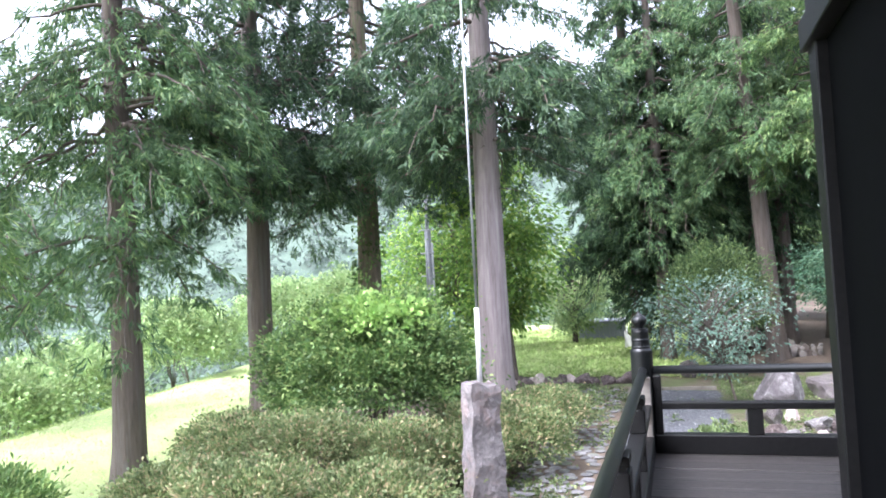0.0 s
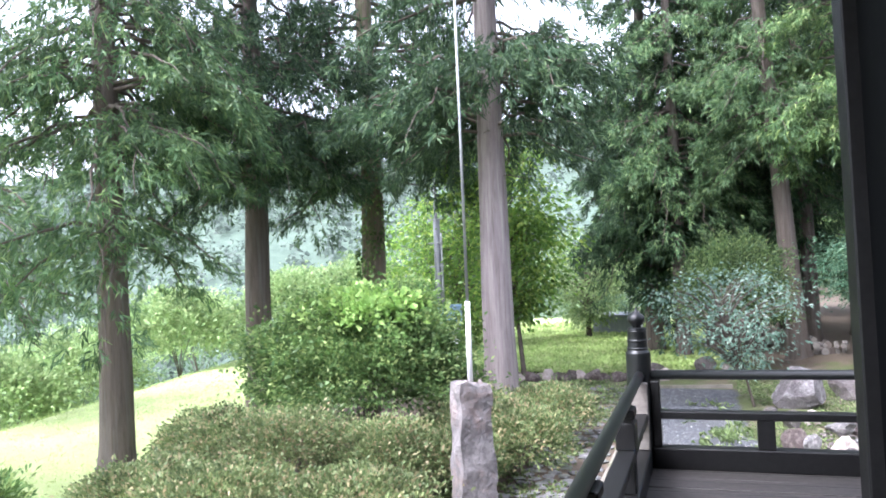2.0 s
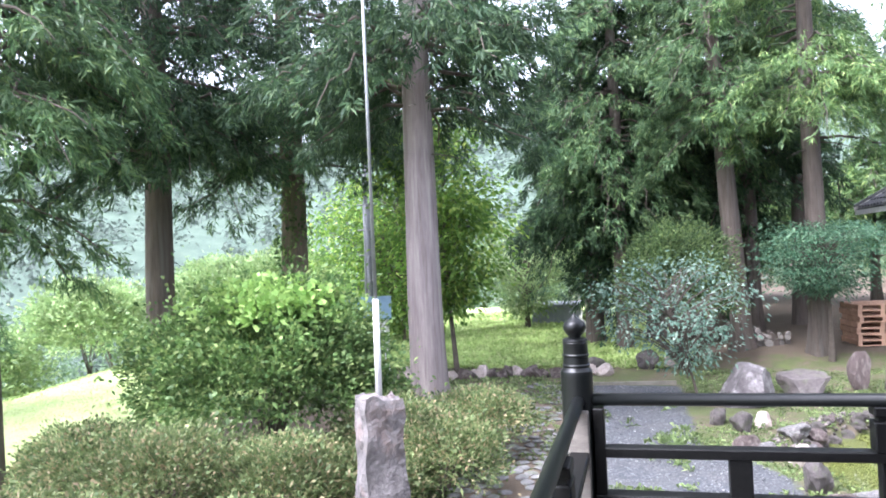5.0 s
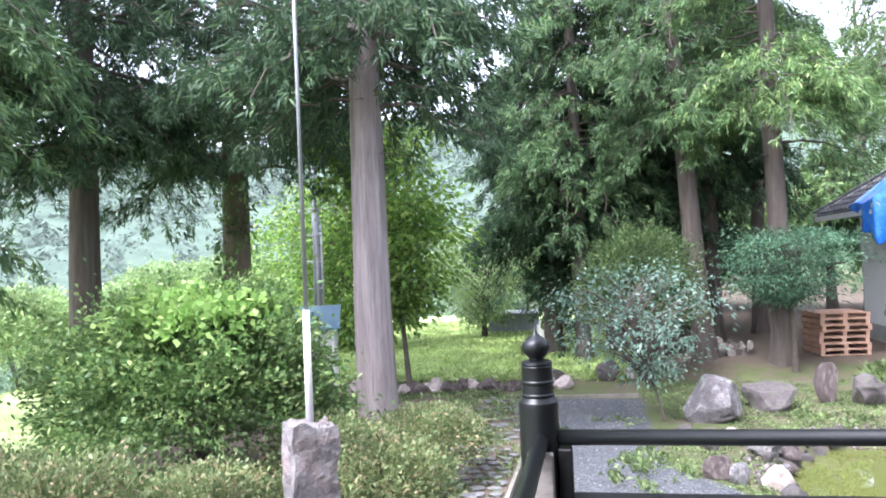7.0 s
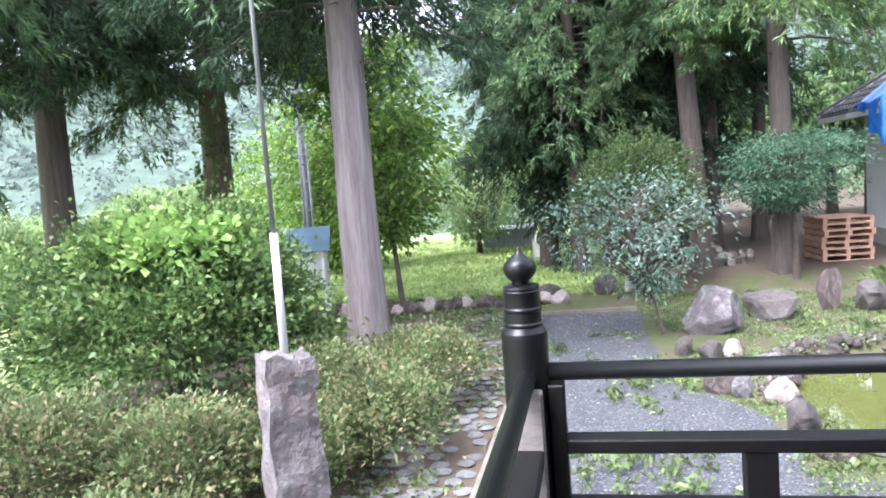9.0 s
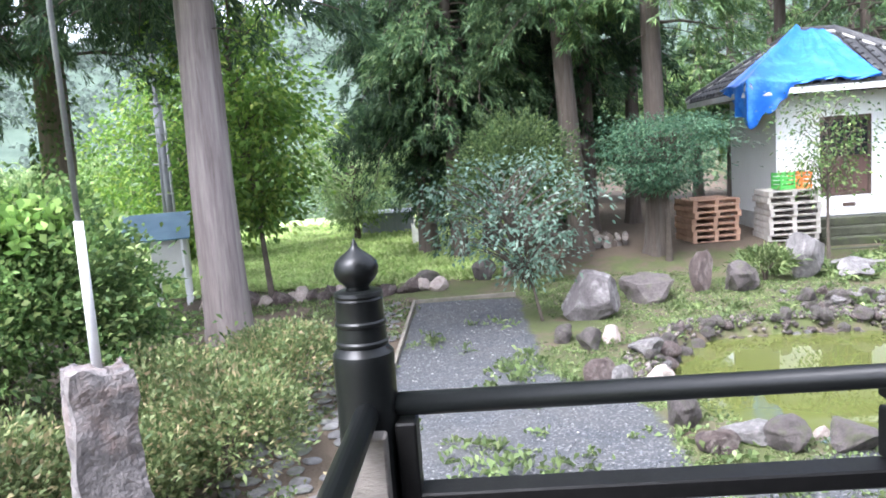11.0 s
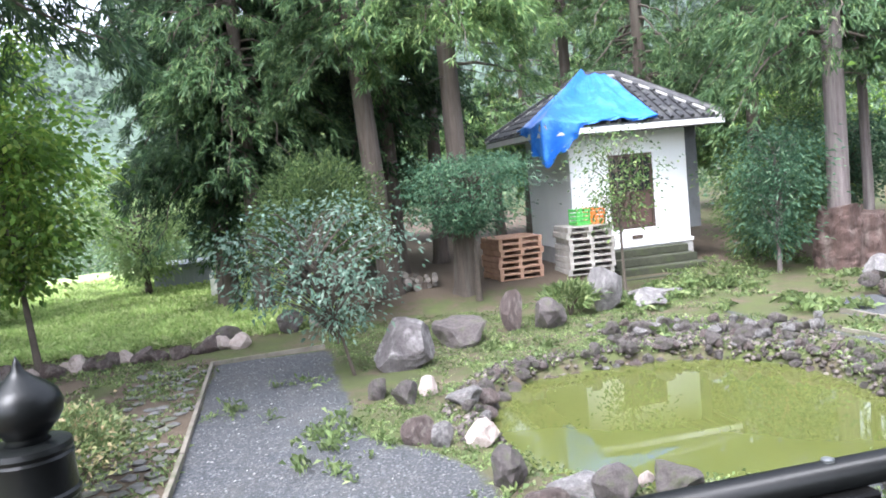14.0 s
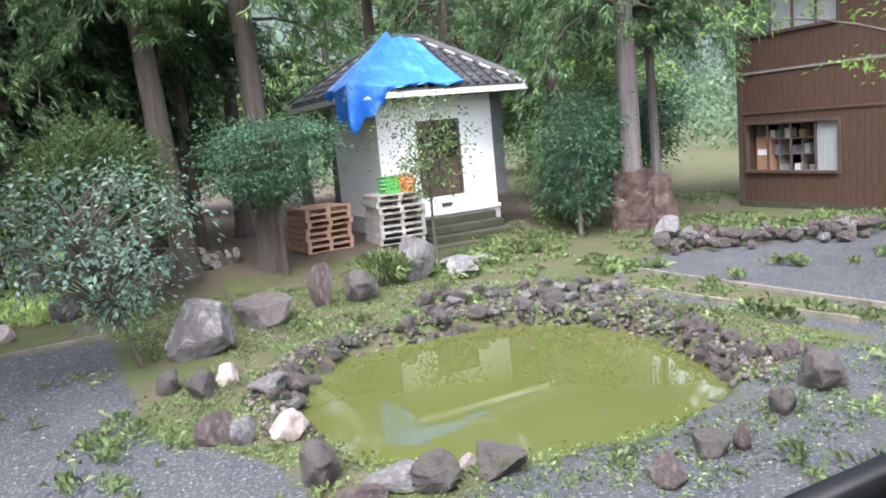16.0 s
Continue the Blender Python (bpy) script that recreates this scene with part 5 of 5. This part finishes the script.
def build_trees():
    tall = "tall cedar with a straight brown trunk and drooping green sprays"
    cedar(-3.36, 14.2, 0.62, 17, 4.9, 2.9, 110, 11, M_BARK_PALE, M_CEDAR_SHADED, "tall cedar with a pale straight trunk beside the hedge", density=1.15, droop=0.3, dense_to=6.0)
    cedar(-7.53, 18.0, 0.68, 17, 5.0, 3.6, 110, 12, M_BARK_MOSS, M_CEDAR_SHADED, "tall cedar with ivy and moss on its brown trunk", droop=0.35, dense_to=7.0, density=1.35)
    cedar(-8.87, 15.0, 0.60, 17, 5.0, 3.0, 125, 13, M_BARK, M_CEDAR_SHADED, tall, dense_to=6.5, density=1.2)
    cedar(-9.3, 11.2, 0.57, 17, 5.4, 2.9, 125, 14, M_BARK, M_CEDAR, tall, dense_to=6.0, density=1.1, skirt=9)
    cedar(-15.2, 13.4, 0.4, 15, 2.9, 3.0, 80, 15, M_BARK, M_CEDAR, tall, density=0.7)
    cedar(-11.6, 6.8, 0.5, 16, 4.3, 3.3, 95, 16, M_BARK, M_CEDAR_LIT, tall, density=0.8)
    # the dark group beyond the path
    cedar(-1.2, 23.2, 0.5, 17, 3.3, 2.3, 150, 21, M_BARK, M_CEDAR_SHADED, "dense dark cedar with branches hanging low", droop=0.55, dense_to=8.0, density=1.3, wide=0.04)
    cedar(0.4, 23.8, 0.5, 17, 1.9, 2.4, 165, 22, M_BARK, M_CEDAR_SHADED, "dense dark cedar with branches hanging low", droop=0.55, dense_to=8.0, density=1.3, wide=0.04)
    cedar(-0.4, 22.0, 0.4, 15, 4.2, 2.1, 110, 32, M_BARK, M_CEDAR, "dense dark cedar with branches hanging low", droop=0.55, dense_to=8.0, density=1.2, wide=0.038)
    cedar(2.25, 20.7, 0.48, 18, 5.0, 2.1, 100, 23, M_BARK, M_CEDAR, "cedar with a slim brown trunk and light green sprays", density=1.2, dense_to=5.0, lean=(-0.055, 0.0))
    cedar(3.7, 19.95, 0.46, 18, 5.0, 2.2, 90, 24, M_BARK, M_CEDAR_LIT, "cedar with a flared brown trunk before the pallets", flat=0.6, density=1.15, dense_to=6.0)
    cedar(1.5, 24.6, 0.5, 17, 2.6, 2.4, 150, 33, M_BARK, M_CEDAR_SHADED, "dense dark cedar with branches hanging low", droop=0.55, dense_to=8.0, density=1.3, wide=0.04)
    cedar(2.9, 23.6, 0.44, 17, 4.0, 2.3, 120, 34, M_BARK, M_CEDAR_SHADED, "dense dark cedar with branches hanging low", droop=0.5, dense_to=8.0, density=1.2, wide=0.04)
    cedar(4.3, 24.9, 0.4, 17, 7.4, 2.3, 85, 25, M_BARK, M_CEDAR, tall, density=1.2)
    cedar(2.6, 27.5, 0.4, 15, 2.6, 2.6, 90, 26, M_BARK, M_CEDAR, tall, wide=0.04)
    cedar(9.0, 26.8, 0.42, 17, 7.0, 2.5, 70, 27, M_BARK, M_CEDAR_LIT, tall, density=0.9)
    cedar(10.6, 25.2, 0.46, 18, 3.8, 2.8, 100, 28, M_BARK, M_CEDAR, tall, density=1.0)
    cedar(12.6, 23.0, 0.4, 18, 4.2, 2.6, 90, 29, M_BARK, M_CEDAR, tall, density=0.9)
    cedar(11.15, 18.3, 0.46, 18, 4.4, 2.8, 100, 30, M_BARK_PALE, M_CEDAR, "tall cedar with a pale trunk on a wrapped base", density=1.0)
    cedar(12.9, 19.5, 0.24, 16, 4.3, 2.0, 80, 31, M_BARK_PALE, M_CEDAR, tall, density=0.9)
    # a screen of farther cedars
    rng = random.Random(4)
    for k in range(16):
        cedar(-1.0 + 1.6 * k + rng.uniform(-0.6, 0.6), 30.5 + rng.uniform(0, 5) + 0.12 * k, 0.4, (4.6 if 3 <= k <= 6 else 11) + rng.uniform(-2, 2) * 0.7, 2.2 + rng.uniform(0, 1.5), 2.5, 55, 40 + k, M_BARK, rng.choice((M_CEDAR, M_CEDAR_LIT)), "cedar in the wood behind the garden", density=0.5, tuft=12, blade=0.28, wide=0.075, bare=3)
    # broad-leaved and garden trees
    leafy_tree("broadleaf_tree", -3.85, 18.1, 5.6, 1.5, 1.4, 51, M_BROAD, "bright green broad-leaved tree beside the pale cedar", 115, 75, 0.14, 0.075, lean=(-0.11, 0.12), gap=0.33)
    leafy_tree("broadleaf_tree", -7.0, 24.2, 5.2, 0.6, 1.8, 64, M_BROAD, "bright green broad-leaved tree behind the pole", 100, 75, 0.14, 0.075, gap=0.35)
    leafy_tree("broadleaf_tree", -8.2, 25.5, 4.2, 0.4, 2.4, 52, M_BROAD, "light green broad-leaved tree at the lawn's edge", 130, 90, 0.16, 0.08, gap=0.4)
    leafy_tree("plum_tree", -3.7, 27.6, 3.7, 0.7, 2.1, 53, M_THICKET, "light green spreading plum tree in the meadow", 110, 110, 0.13, 0.05, dia=0.2, gap=0.3)
    leafy_tree("plum_tree", -1.2, 30.0, 4.2, 0.9, 1.8, 54, M_THICKET, "light green spreading tree behind the meadow", 110, 110, 0.14, 0.06, gap=0.33)
    leafy_tree("garden_yew", 3.74, 19.4, 2.8, 1.4, 1.1, 55, M_YEW, "blue-green yew with flat layers of foliage", 105, 110, 0.09, 0.028, squash=0.25, gap=0.28)
    leafy_tree("garden_tree", 6.35, 18.3, 3.1, 1.2, 0.75, 56, M_BUSH, "small-leaved garden tree before the storehouse", 42, 40, 0.085, 0.04, dia=0.07, gap=0.22)
    leafy_tree("garden_tree", 9.95, 18.6, 2.9, 0.7, 0.75, 57, M_YEW, "feathery green garden tree beside the storehouse", 80, 80, 0.12, 0.034, dia=0.09, bark=M_BARK_PALE, gap=0.28)
    leafy_tree("garden_tree", 10.5, 20.0, 2.2, 0.2, 0.8, 58, M_BUSH, "green shrubby tree beside the storehouse", 90, 120, 0.09, 0.03, gap=0.27)
    leafy_tree("maple_tree", 9.7, 10.2, 4.3, 2.3, 2.9, 59, M_BROAD, "light green maple with spreading layered twigs", 50, 46, 0.085, 0.04, dia=0.16, squash=0.14, gap=0.34)
    leafy_tree("broadleaf_tree", 14.6, 24.2, 3.6, 0.5, 2.2, 60, M_BUSH, "dense round green tree beyond the garden", 150, 110, 0.12, 0.05, gap=0.34)
    leafy_tree("garden_tree", 14.0, 21.4, 3.0, 1.0, 1.35, 65, M_YEW, "dark green round garden tree beside the house", 100, 90, 0.11, 0.045, dia=0.14, gap=0.3)
    leafy_tree("garden_tree", 12.2, 21.0, 2.6, 0.3, 0.9, 66, M_BUSH, "green shrubby tree behind the wrapped tree base", 80, 90, 0.10, 0.04, gap=0.28)
    leafy_tree("garden_tree", 17.5, 27.5, 5.5, 0.8, 2.6, 61, M_BROAD, "light green tree behind the house", 120, 100, 0.16, 0.07, gap=0.45)
    bush("round_evergreen", 0.75, 19.1, 1.2, 1.2, 3.15, 62, M_OLIVE, "rounded green evergreen shrub behind the path", 17000, 0.12, 0.03, bottom=0.12)
    # silvery shrub on stems, leaning over the path
    leafy_tree("silver_shrub", 0.9, 15.3, 2.3, 0.75, 1.3, 63, M_SILVER, "silvery-leaved shrub on thin leaning stems", 95, 30, 0.088, 0.04, dia=0.05, lean=(-0.2, 0.0), gap=0.2)


def build_bushes():
    bush("round_bush", -4.75, 11.3, 1.62, 1.5, 2.42, 71, M_BUSH, "large rounded green bush with vines on top", 46000, 0.085, 0.042, bottom=0.02)
    bush("vine", -4.5, 11.1, 0.9, 0.9, 2.42, 72, M_VINE, "light green climbing vine over the bush", 3600, 0.12, 0.085, bottom=0.72, stems=4, category="vine", low=1.5)
    for x, y, rx, ry, h, seed, lab in ((-2.9, 10.9, 0.75, 0.9, 0.95, 73, ""), (-2.2, 10.4, 0.7, 0.8, 0.85, 74, ""), (-2.15, 12.2, 0.75, 0.9, 0.85, 75, ""), (-3.6, 9.2, 0.8, 0.7, 0.85, 76, ""), (-4.7, 9.0, 0.85, 0.8, 1.0, 77, ""), (-5.7, 9.4, 0.8, 0.8, 0.95, 78, ""),
                                      (-3.2, 7.5, 0.85, 0.8, 0.72, 79, ""), (-4.4, 7.2, 0.8, 0.8, 0.8, 80, ""), (-6.6, 10.1, 0.8, 0.8, 0.85, 81, ""), (-5.6, 7.6, 0.8, 0.8, 0.75, 82, ""), (-2.7, 9.6, 0.6, 0.6, 0.7, 83, "")):
        bush("azalea_bush", x, y, rx, ry, h, seed, M_AZALEA, "low azalea bush with reddish-tipped small leaves", 8500, 0.07, 0.028, up=0.8, lumps=14, group="azalea hedge", bottom=0.1)
    bush("young_shrub", -7.6, 6.9, 0.75, 0.75, 1.05, 84, M_BUSH, "feathery young shrub at the lawn's edge", 5000, 0.12, 0.03, up=0.9)
    bush("fern", 4.85, 17.3, 0.45, 0.4, 0.5, 85, M_WEED, "green fern beside the boulder", 900, 0.22, 0.035, up=0.9, category="fern", stems=5)
    for x, y, rx, ry, h, seed in ((-18.5, 17.0, 1.9, 1.6, 3.0, 86), (-19.5, 20.5, 2.2, 2.0, 3.6, 87), (-17.8, 23.5, 2.0, 1.8, 2.6, 88), (-20, 27.5, 2.4, 2.0, 3.4, 89), (-16.5, 29.5, 2.0, 2.0, 2.6, 90), (-13.0, 28.5, 2.0, 1.8, 2.7, 91), (-18.5, 12.5, 2.0, 2.0, 3.2, 92)):
        bush("hedge_bush", x, y, rx, ry, h + 0.8, seed, M_THICKET, "pale green thicket below the lawn's edge", 8500, 0.19, 0.09, group="thicket below the lawn")


def ivy(x, y, radius, z0, z1, count, seed):
    """Creeper leaves up one side of a trunk."""
    rng = np.random.default_rng(seed)
    ob = thing("ivy", pose(x, y, float(ground_height(x, y))), "green ivy creeping up the cedar trunk", "ivy")
    a, h = rng.normal(-1.9, 0.9, count), rng.uniform(z0, z1, count)
    a = a + 0.8 * np.sin(h * 2.1)
    out = np.stack([np.cos(a), np.sin(a), np.zeros(count)], 1)
    p = out * radius * rng.uniform(1.0, 1.25, (count, 1)) + np.stack([0 * h, 0 * h, h], 1)
    crown("leaves", [blades(p, out * 0.6 + rng.normal(size=(count, 3)) * 0.6 + np.array([0, 0, -0.4]), 0.10 * rng.uniform(0.6, 1.3, count), 0.07, rng, 0.2)], M_BUSH, ob)
    return ob


build_trees()
build_bushes()
ivy(-7.53, 18.0, 0.34, 0.6, 5.2, 900, 95)


def build_far_forest():
    """The wooded hillsides: thousands of small spired and rounded trees, too many to count."""
    rng = np.random.default_rng(77)
    count = 1300
    a = np.pi / 2 + rng.uniform(-0.95, 1.15, count)
    r = np.sqrt(rng.uniform(42 ** 2, 95 ** 2, count))
    x, y = r * np.cos(a), r * np.sin(a)
    z, h, k = ground_height(x, y), rng.uniform(2.6, 5.0, count), 42
    w = h * np.where(rng.random(count) < 0.5, 0.22, 0.45)
    d, s = unit(rng.normal(size=(count * k, 3))), rng.random(count * k)
    rad = np.repeat(w, k) * (1 - s) ** 0.7
    p = np.stack([np.repeat(x, k) + d[:, 0] * rad, np.repeat(y, k) + d[:, 1] * rad, np.repeat(z, k) + np.repeat(h, k) * (0.05 + 0.9 * s)], 1)
    v, f = blades(p, d * np.array([1, 1, 0.2]) + np.array([0, 0, -0.25]), np.repeat(h, k) * 0.085, np.repeat(h, k) * 0.06, rng, 0.3)
    tagged(new("near_woods", mesh_from_arrays("near_woods", v, f, M_FAR)), "wooded valley slope of mixed green trees", "forest", kind="stuff")
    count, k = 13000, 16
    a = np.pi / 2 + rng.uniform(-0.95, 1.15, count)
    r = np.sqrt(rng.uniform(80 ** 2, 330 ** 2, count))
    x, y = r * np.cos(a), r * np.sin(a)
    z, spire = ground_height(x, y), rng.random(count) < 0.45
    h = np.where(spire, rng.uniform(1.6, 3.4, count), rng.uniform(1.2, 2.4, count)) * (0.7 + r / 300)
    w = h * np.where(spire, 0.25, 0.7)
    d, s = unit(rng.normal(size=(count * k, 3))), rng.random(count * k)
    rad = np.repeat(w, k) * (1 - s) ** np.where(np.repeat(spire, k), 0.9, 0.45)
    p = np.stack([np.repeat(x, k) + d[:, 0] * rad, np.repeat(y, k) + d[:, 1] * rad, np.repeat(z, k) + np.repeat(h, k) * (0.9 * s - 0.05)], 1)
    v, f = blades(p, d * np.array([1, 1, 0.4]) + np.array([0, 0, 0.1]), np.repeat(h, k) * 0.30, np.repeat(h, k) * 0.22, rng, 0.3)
    tagged(new("far_woods", mesh_from_arrays("far_woods", v, f, M_FAR_HAZE)), "wooded hillside of conifers and broad-leaved trees with haze in its colour", "forest", kind="stuff")


build_far_forest()


def build_stump():
    st = thing("wrapped_stump", pose(11.15, 18.3, float(ground_height(11.15, 18.3))), "reddish-brown broad wrapped tree base", "tree base")
    for name, r0, r1, h, seed, shift in (("wrapping", 0.46, 0.40, 1.36, 5, (0, 0, 0)), ("side_stem", 0.34, 0.31, 1.22, 6, (0.5, -0.25, 0))):
        bm = trunk_mesh(h, r0, r1, seed, flare=1.15, sides=40, rings=30)
        for v in bm.verts:
            p = v.co
            k = 0.22 * noise.noise(Vector((p.x * 1.9, p.y * 1.9, p.z * 1.1 + seed))) + 0.12 * noise.noise(p * 5.0 + Vector((seed, 0, 0))) + 0.05 * noise.noise(p * 14.0)
            v.co = Vector((p.x * (1 + k), p.y * (1 + k), p.z * (1 + 0.35 * k) + 0.06 * noise.noise(p * 4.0)))
        bmesh.ops.translate(bm, verts=bm.verts, vec=shift)
        part(name, bm, M_BARK_RED, st)


build_stump()


# ---- ground cover ----
def scatter(name, n, area, keep, seed, leaf, label, tuft, length, width, up, category="weeds"):
    rng = np.random.default_rng(seed)
    x0, x1, y0, y1 = area
    x, y = rng.uniform(x0, x1, n), rng.uniform(y0, y1, n)
    ok = keep(x, y, rng)
    x, y = x[ok], y[ok]
    p = np.stack([x, y, ground_height(x, y)], 1)
    n = len(p)
    size = np.repeat(rng.uniform(0.6, 1.3, n), tuft)
    base = np.repeat(p, tuft, 0) + rng.normal(size=(n * tuft, 3)) * np.array([0.05, 0.05, 0.0]) * size[:, None]
    base[:, 2] += rng.uniform(0, 0.5, n * tuft) * length * size * up
    d = rng.normal(size=(n * tuft, 3)) * 0.6 + np.array([0, 0, up])
    v, f = blades(base, d, length * size, width * size, rng, 0.3)
    tagged(new(name, mesh_from_arrays(name, v, f, leaf)), label, category, kind="stuff")


def pond_d(x, y):
    return np.hypot(x - POND[0], y - POND[1]) / pond_radius(np.arctan2(y - POND[1], x - POND[0]))


def on_gravel(x, y):
    return (x > -1.1) & (x < 0.6 + 0.9 * smooth(13.2, 11.2, y)) & (y < 17.2)


def patchy(x, y, s, seed, level):
    return rough_field(x, y, s, seed) + 0.5 * rough_field(x, y, s * 2.7, seed + 3) > level


def build_cover():
    scatter("lawn_grass", 17000, (-17, -6.3, 6, 26), lambda x, y, r: x + 0.12 * (y - 10) < -6.4, 101, M_GRASS, "short sunlit lawn grass", 3, 0.07, 0.012, 0.9, "grass")
    scatter("meadow_grass", 19000, (-9, 1.0, 19.2, 34), lambda x, y, r: x < 1.0, 102, M_GRASS, "bright green meadow grass and clover", 5, 0.18, 0.042, 0.8, "grass")
    scatter("bank_weeds", 10500, (0.7, 8.5, 9.2, 18.8), lambda x, y, r: (pond_d(x, y) > 1.04) & patchy(x, y, 1.5, 3.0, -0.3) & ~on_gravel(x, y) & ((x < 7.2)), 103, M_WEED, "low green weeds on the pond's bank", 6, 0.048, 0.022, 0.5)
    scatter("gravel_weeds", 1500, (-1.0, 7.5, 7.2, 16.0), lambda x, y, r: (pond_d(x, y) > 1.12) & patchy(x, y, 2.1, 7.0, 0.42), 104, M_WEED, "weed tufts growing through the gravel", 12, 0.13, 0.032, 0.8)
    scatter("path_weeds", 4200, (-6, -1.15, 9.0, 19), lambda x, y, r: patchy(x, y, 1.4, 9.0, -0.05), 105, M_WEED, "weeds between the cobbles and under the hedge", 7, 0.075, 0.026, 0.7)
    scatter("right_weeds", 3500, (6.5, 16, 10, 20.5), lambda x, y, r: ((y + 0.35 * (x - 9) > 16.0) | ((x > 7.4) & (x < 8.2))) & patchy(x, y, 1.2, 2.0, 0.1), 106, M_WEED, "low weeds along the gravel and the dry wall", 9, 0.11, 0.035, 0.6)
    scatter("bank_herbs", 260, (5.2, 8.6, 14.6, 18.8), lambda x, y, r: patchy(x, y, 1.3, 6.0, 0.0), 107, M_WEED, "broad-leaved herbs by the stone heap", 20, 0.19, 0.06, 0.7)
    scatter("gravel_herbs", 46, (6.9, 11.5, 8.6, 13.6), lambda x, y, r: patchy(x, y, 1.0, 4.0, -0.2), 108, M_WEED, "upright leafy herbs growing through the gravel", 34, 0.17, 0.05, 1.1)
    scatter("wall_herbs", 900, (10.5, 15.5, 13.2, 17.6), lambda x, y, r: (y + 0.6 * (x - 9.6) > 16.3) & (y + 0.6 * (x - 9.6) < 18.2), 109, M_WEED, "green herbs growing behind the dry wall", 14, 0.16, 0.055, 0.8)
    scatter("path_herbs", 16, (0.0, 0.75, 11.0, 13.4), lambda x, y, r: x > -9, 110, M_WEED, "leafy green herbs growing through the path's gravel", 18, 0.12, 0.036, 1.0)
    scatter("path_herbs", 40, (-0.6, 2.4, 8.6, 11.3), lambda x, y, r: pond_d(x, y) > 1.1, 111, M_WEED, "leafy green herbs growing through the path's gravel", 16, 0.10, 0.04, 0.8)
    rng = np.random.default_rng(9)
    # loose pebbles in the gravel, of an octahedron each
    n = 7000
    x, y = rng.uniform(-1.05, 4.5, n), rng.uniform(7.2, 18.0, n)
    ok = on_gravel(x, y) | (y < 9.6)
    x, y = x[ok], y[ok]
    n = len(x)
    s = rng.uniform(0.008, 0.02, n)[:, None, None]
    octa = np.array([(1, 0, 0), (-1, 0, 0), (0, 1, 0), (0, -1, 0), (0, 0, 0.6), (0, 0, -0.6)], float)
    v = np.stack([x, y, ground_height(x, y) + 0.004], 1)[:, None] + octa[None] * s * rng.uniform(0.7, 1.3, (n, 6, 1))
    tri = np.array([(0, 2, 4), (2, 1, 4), (1, 3, 4), (3, 0, 4), (2, 0, 5), (1, 2, 5), (3, 1, 5), (0, 3, 5)])
    f = (np.arange(n)[:, None, None] * 6 + tri[None]).reshape(-1, 3)
    tagged(new("pebbles", mesh_from_arrays("pebbles", v.reshape(-1, 3), f, M_PEBBLE)), "loose grey gravel pebbles", "gravel", kind="stuff")
    # the cobbled strip beside the path
    cob = thing("pavement", pose(0, 0, 0), "strip of worn flat cobbles overgrown with moss", "pavement", kind="structure")
    r2 = random.Random(12)
    for row in range(46):
        for col in range(5):
            x, y = -2.15 + 0.2 * col + r2.uniform(-0.03, 0.03) + 0.1 * (row % 2), 8.2 + 0.2 * row + r2.uniform(-0.03, 0.03)
            if r2.random() < 0.12 + 0.02 * max(0, row - 22):
                continue
            ob = new("cobble", r2.choice(COBBLES))
            ob.matrix_world = pose(x, y, float(ground_height(x, y)) + 0.012, 0, 0, r2.uniform(0, 360)) @ Matrix.Diagonal((0.112, 0.098, 0.03, 1))
            ob.parent = cob


build_cover()
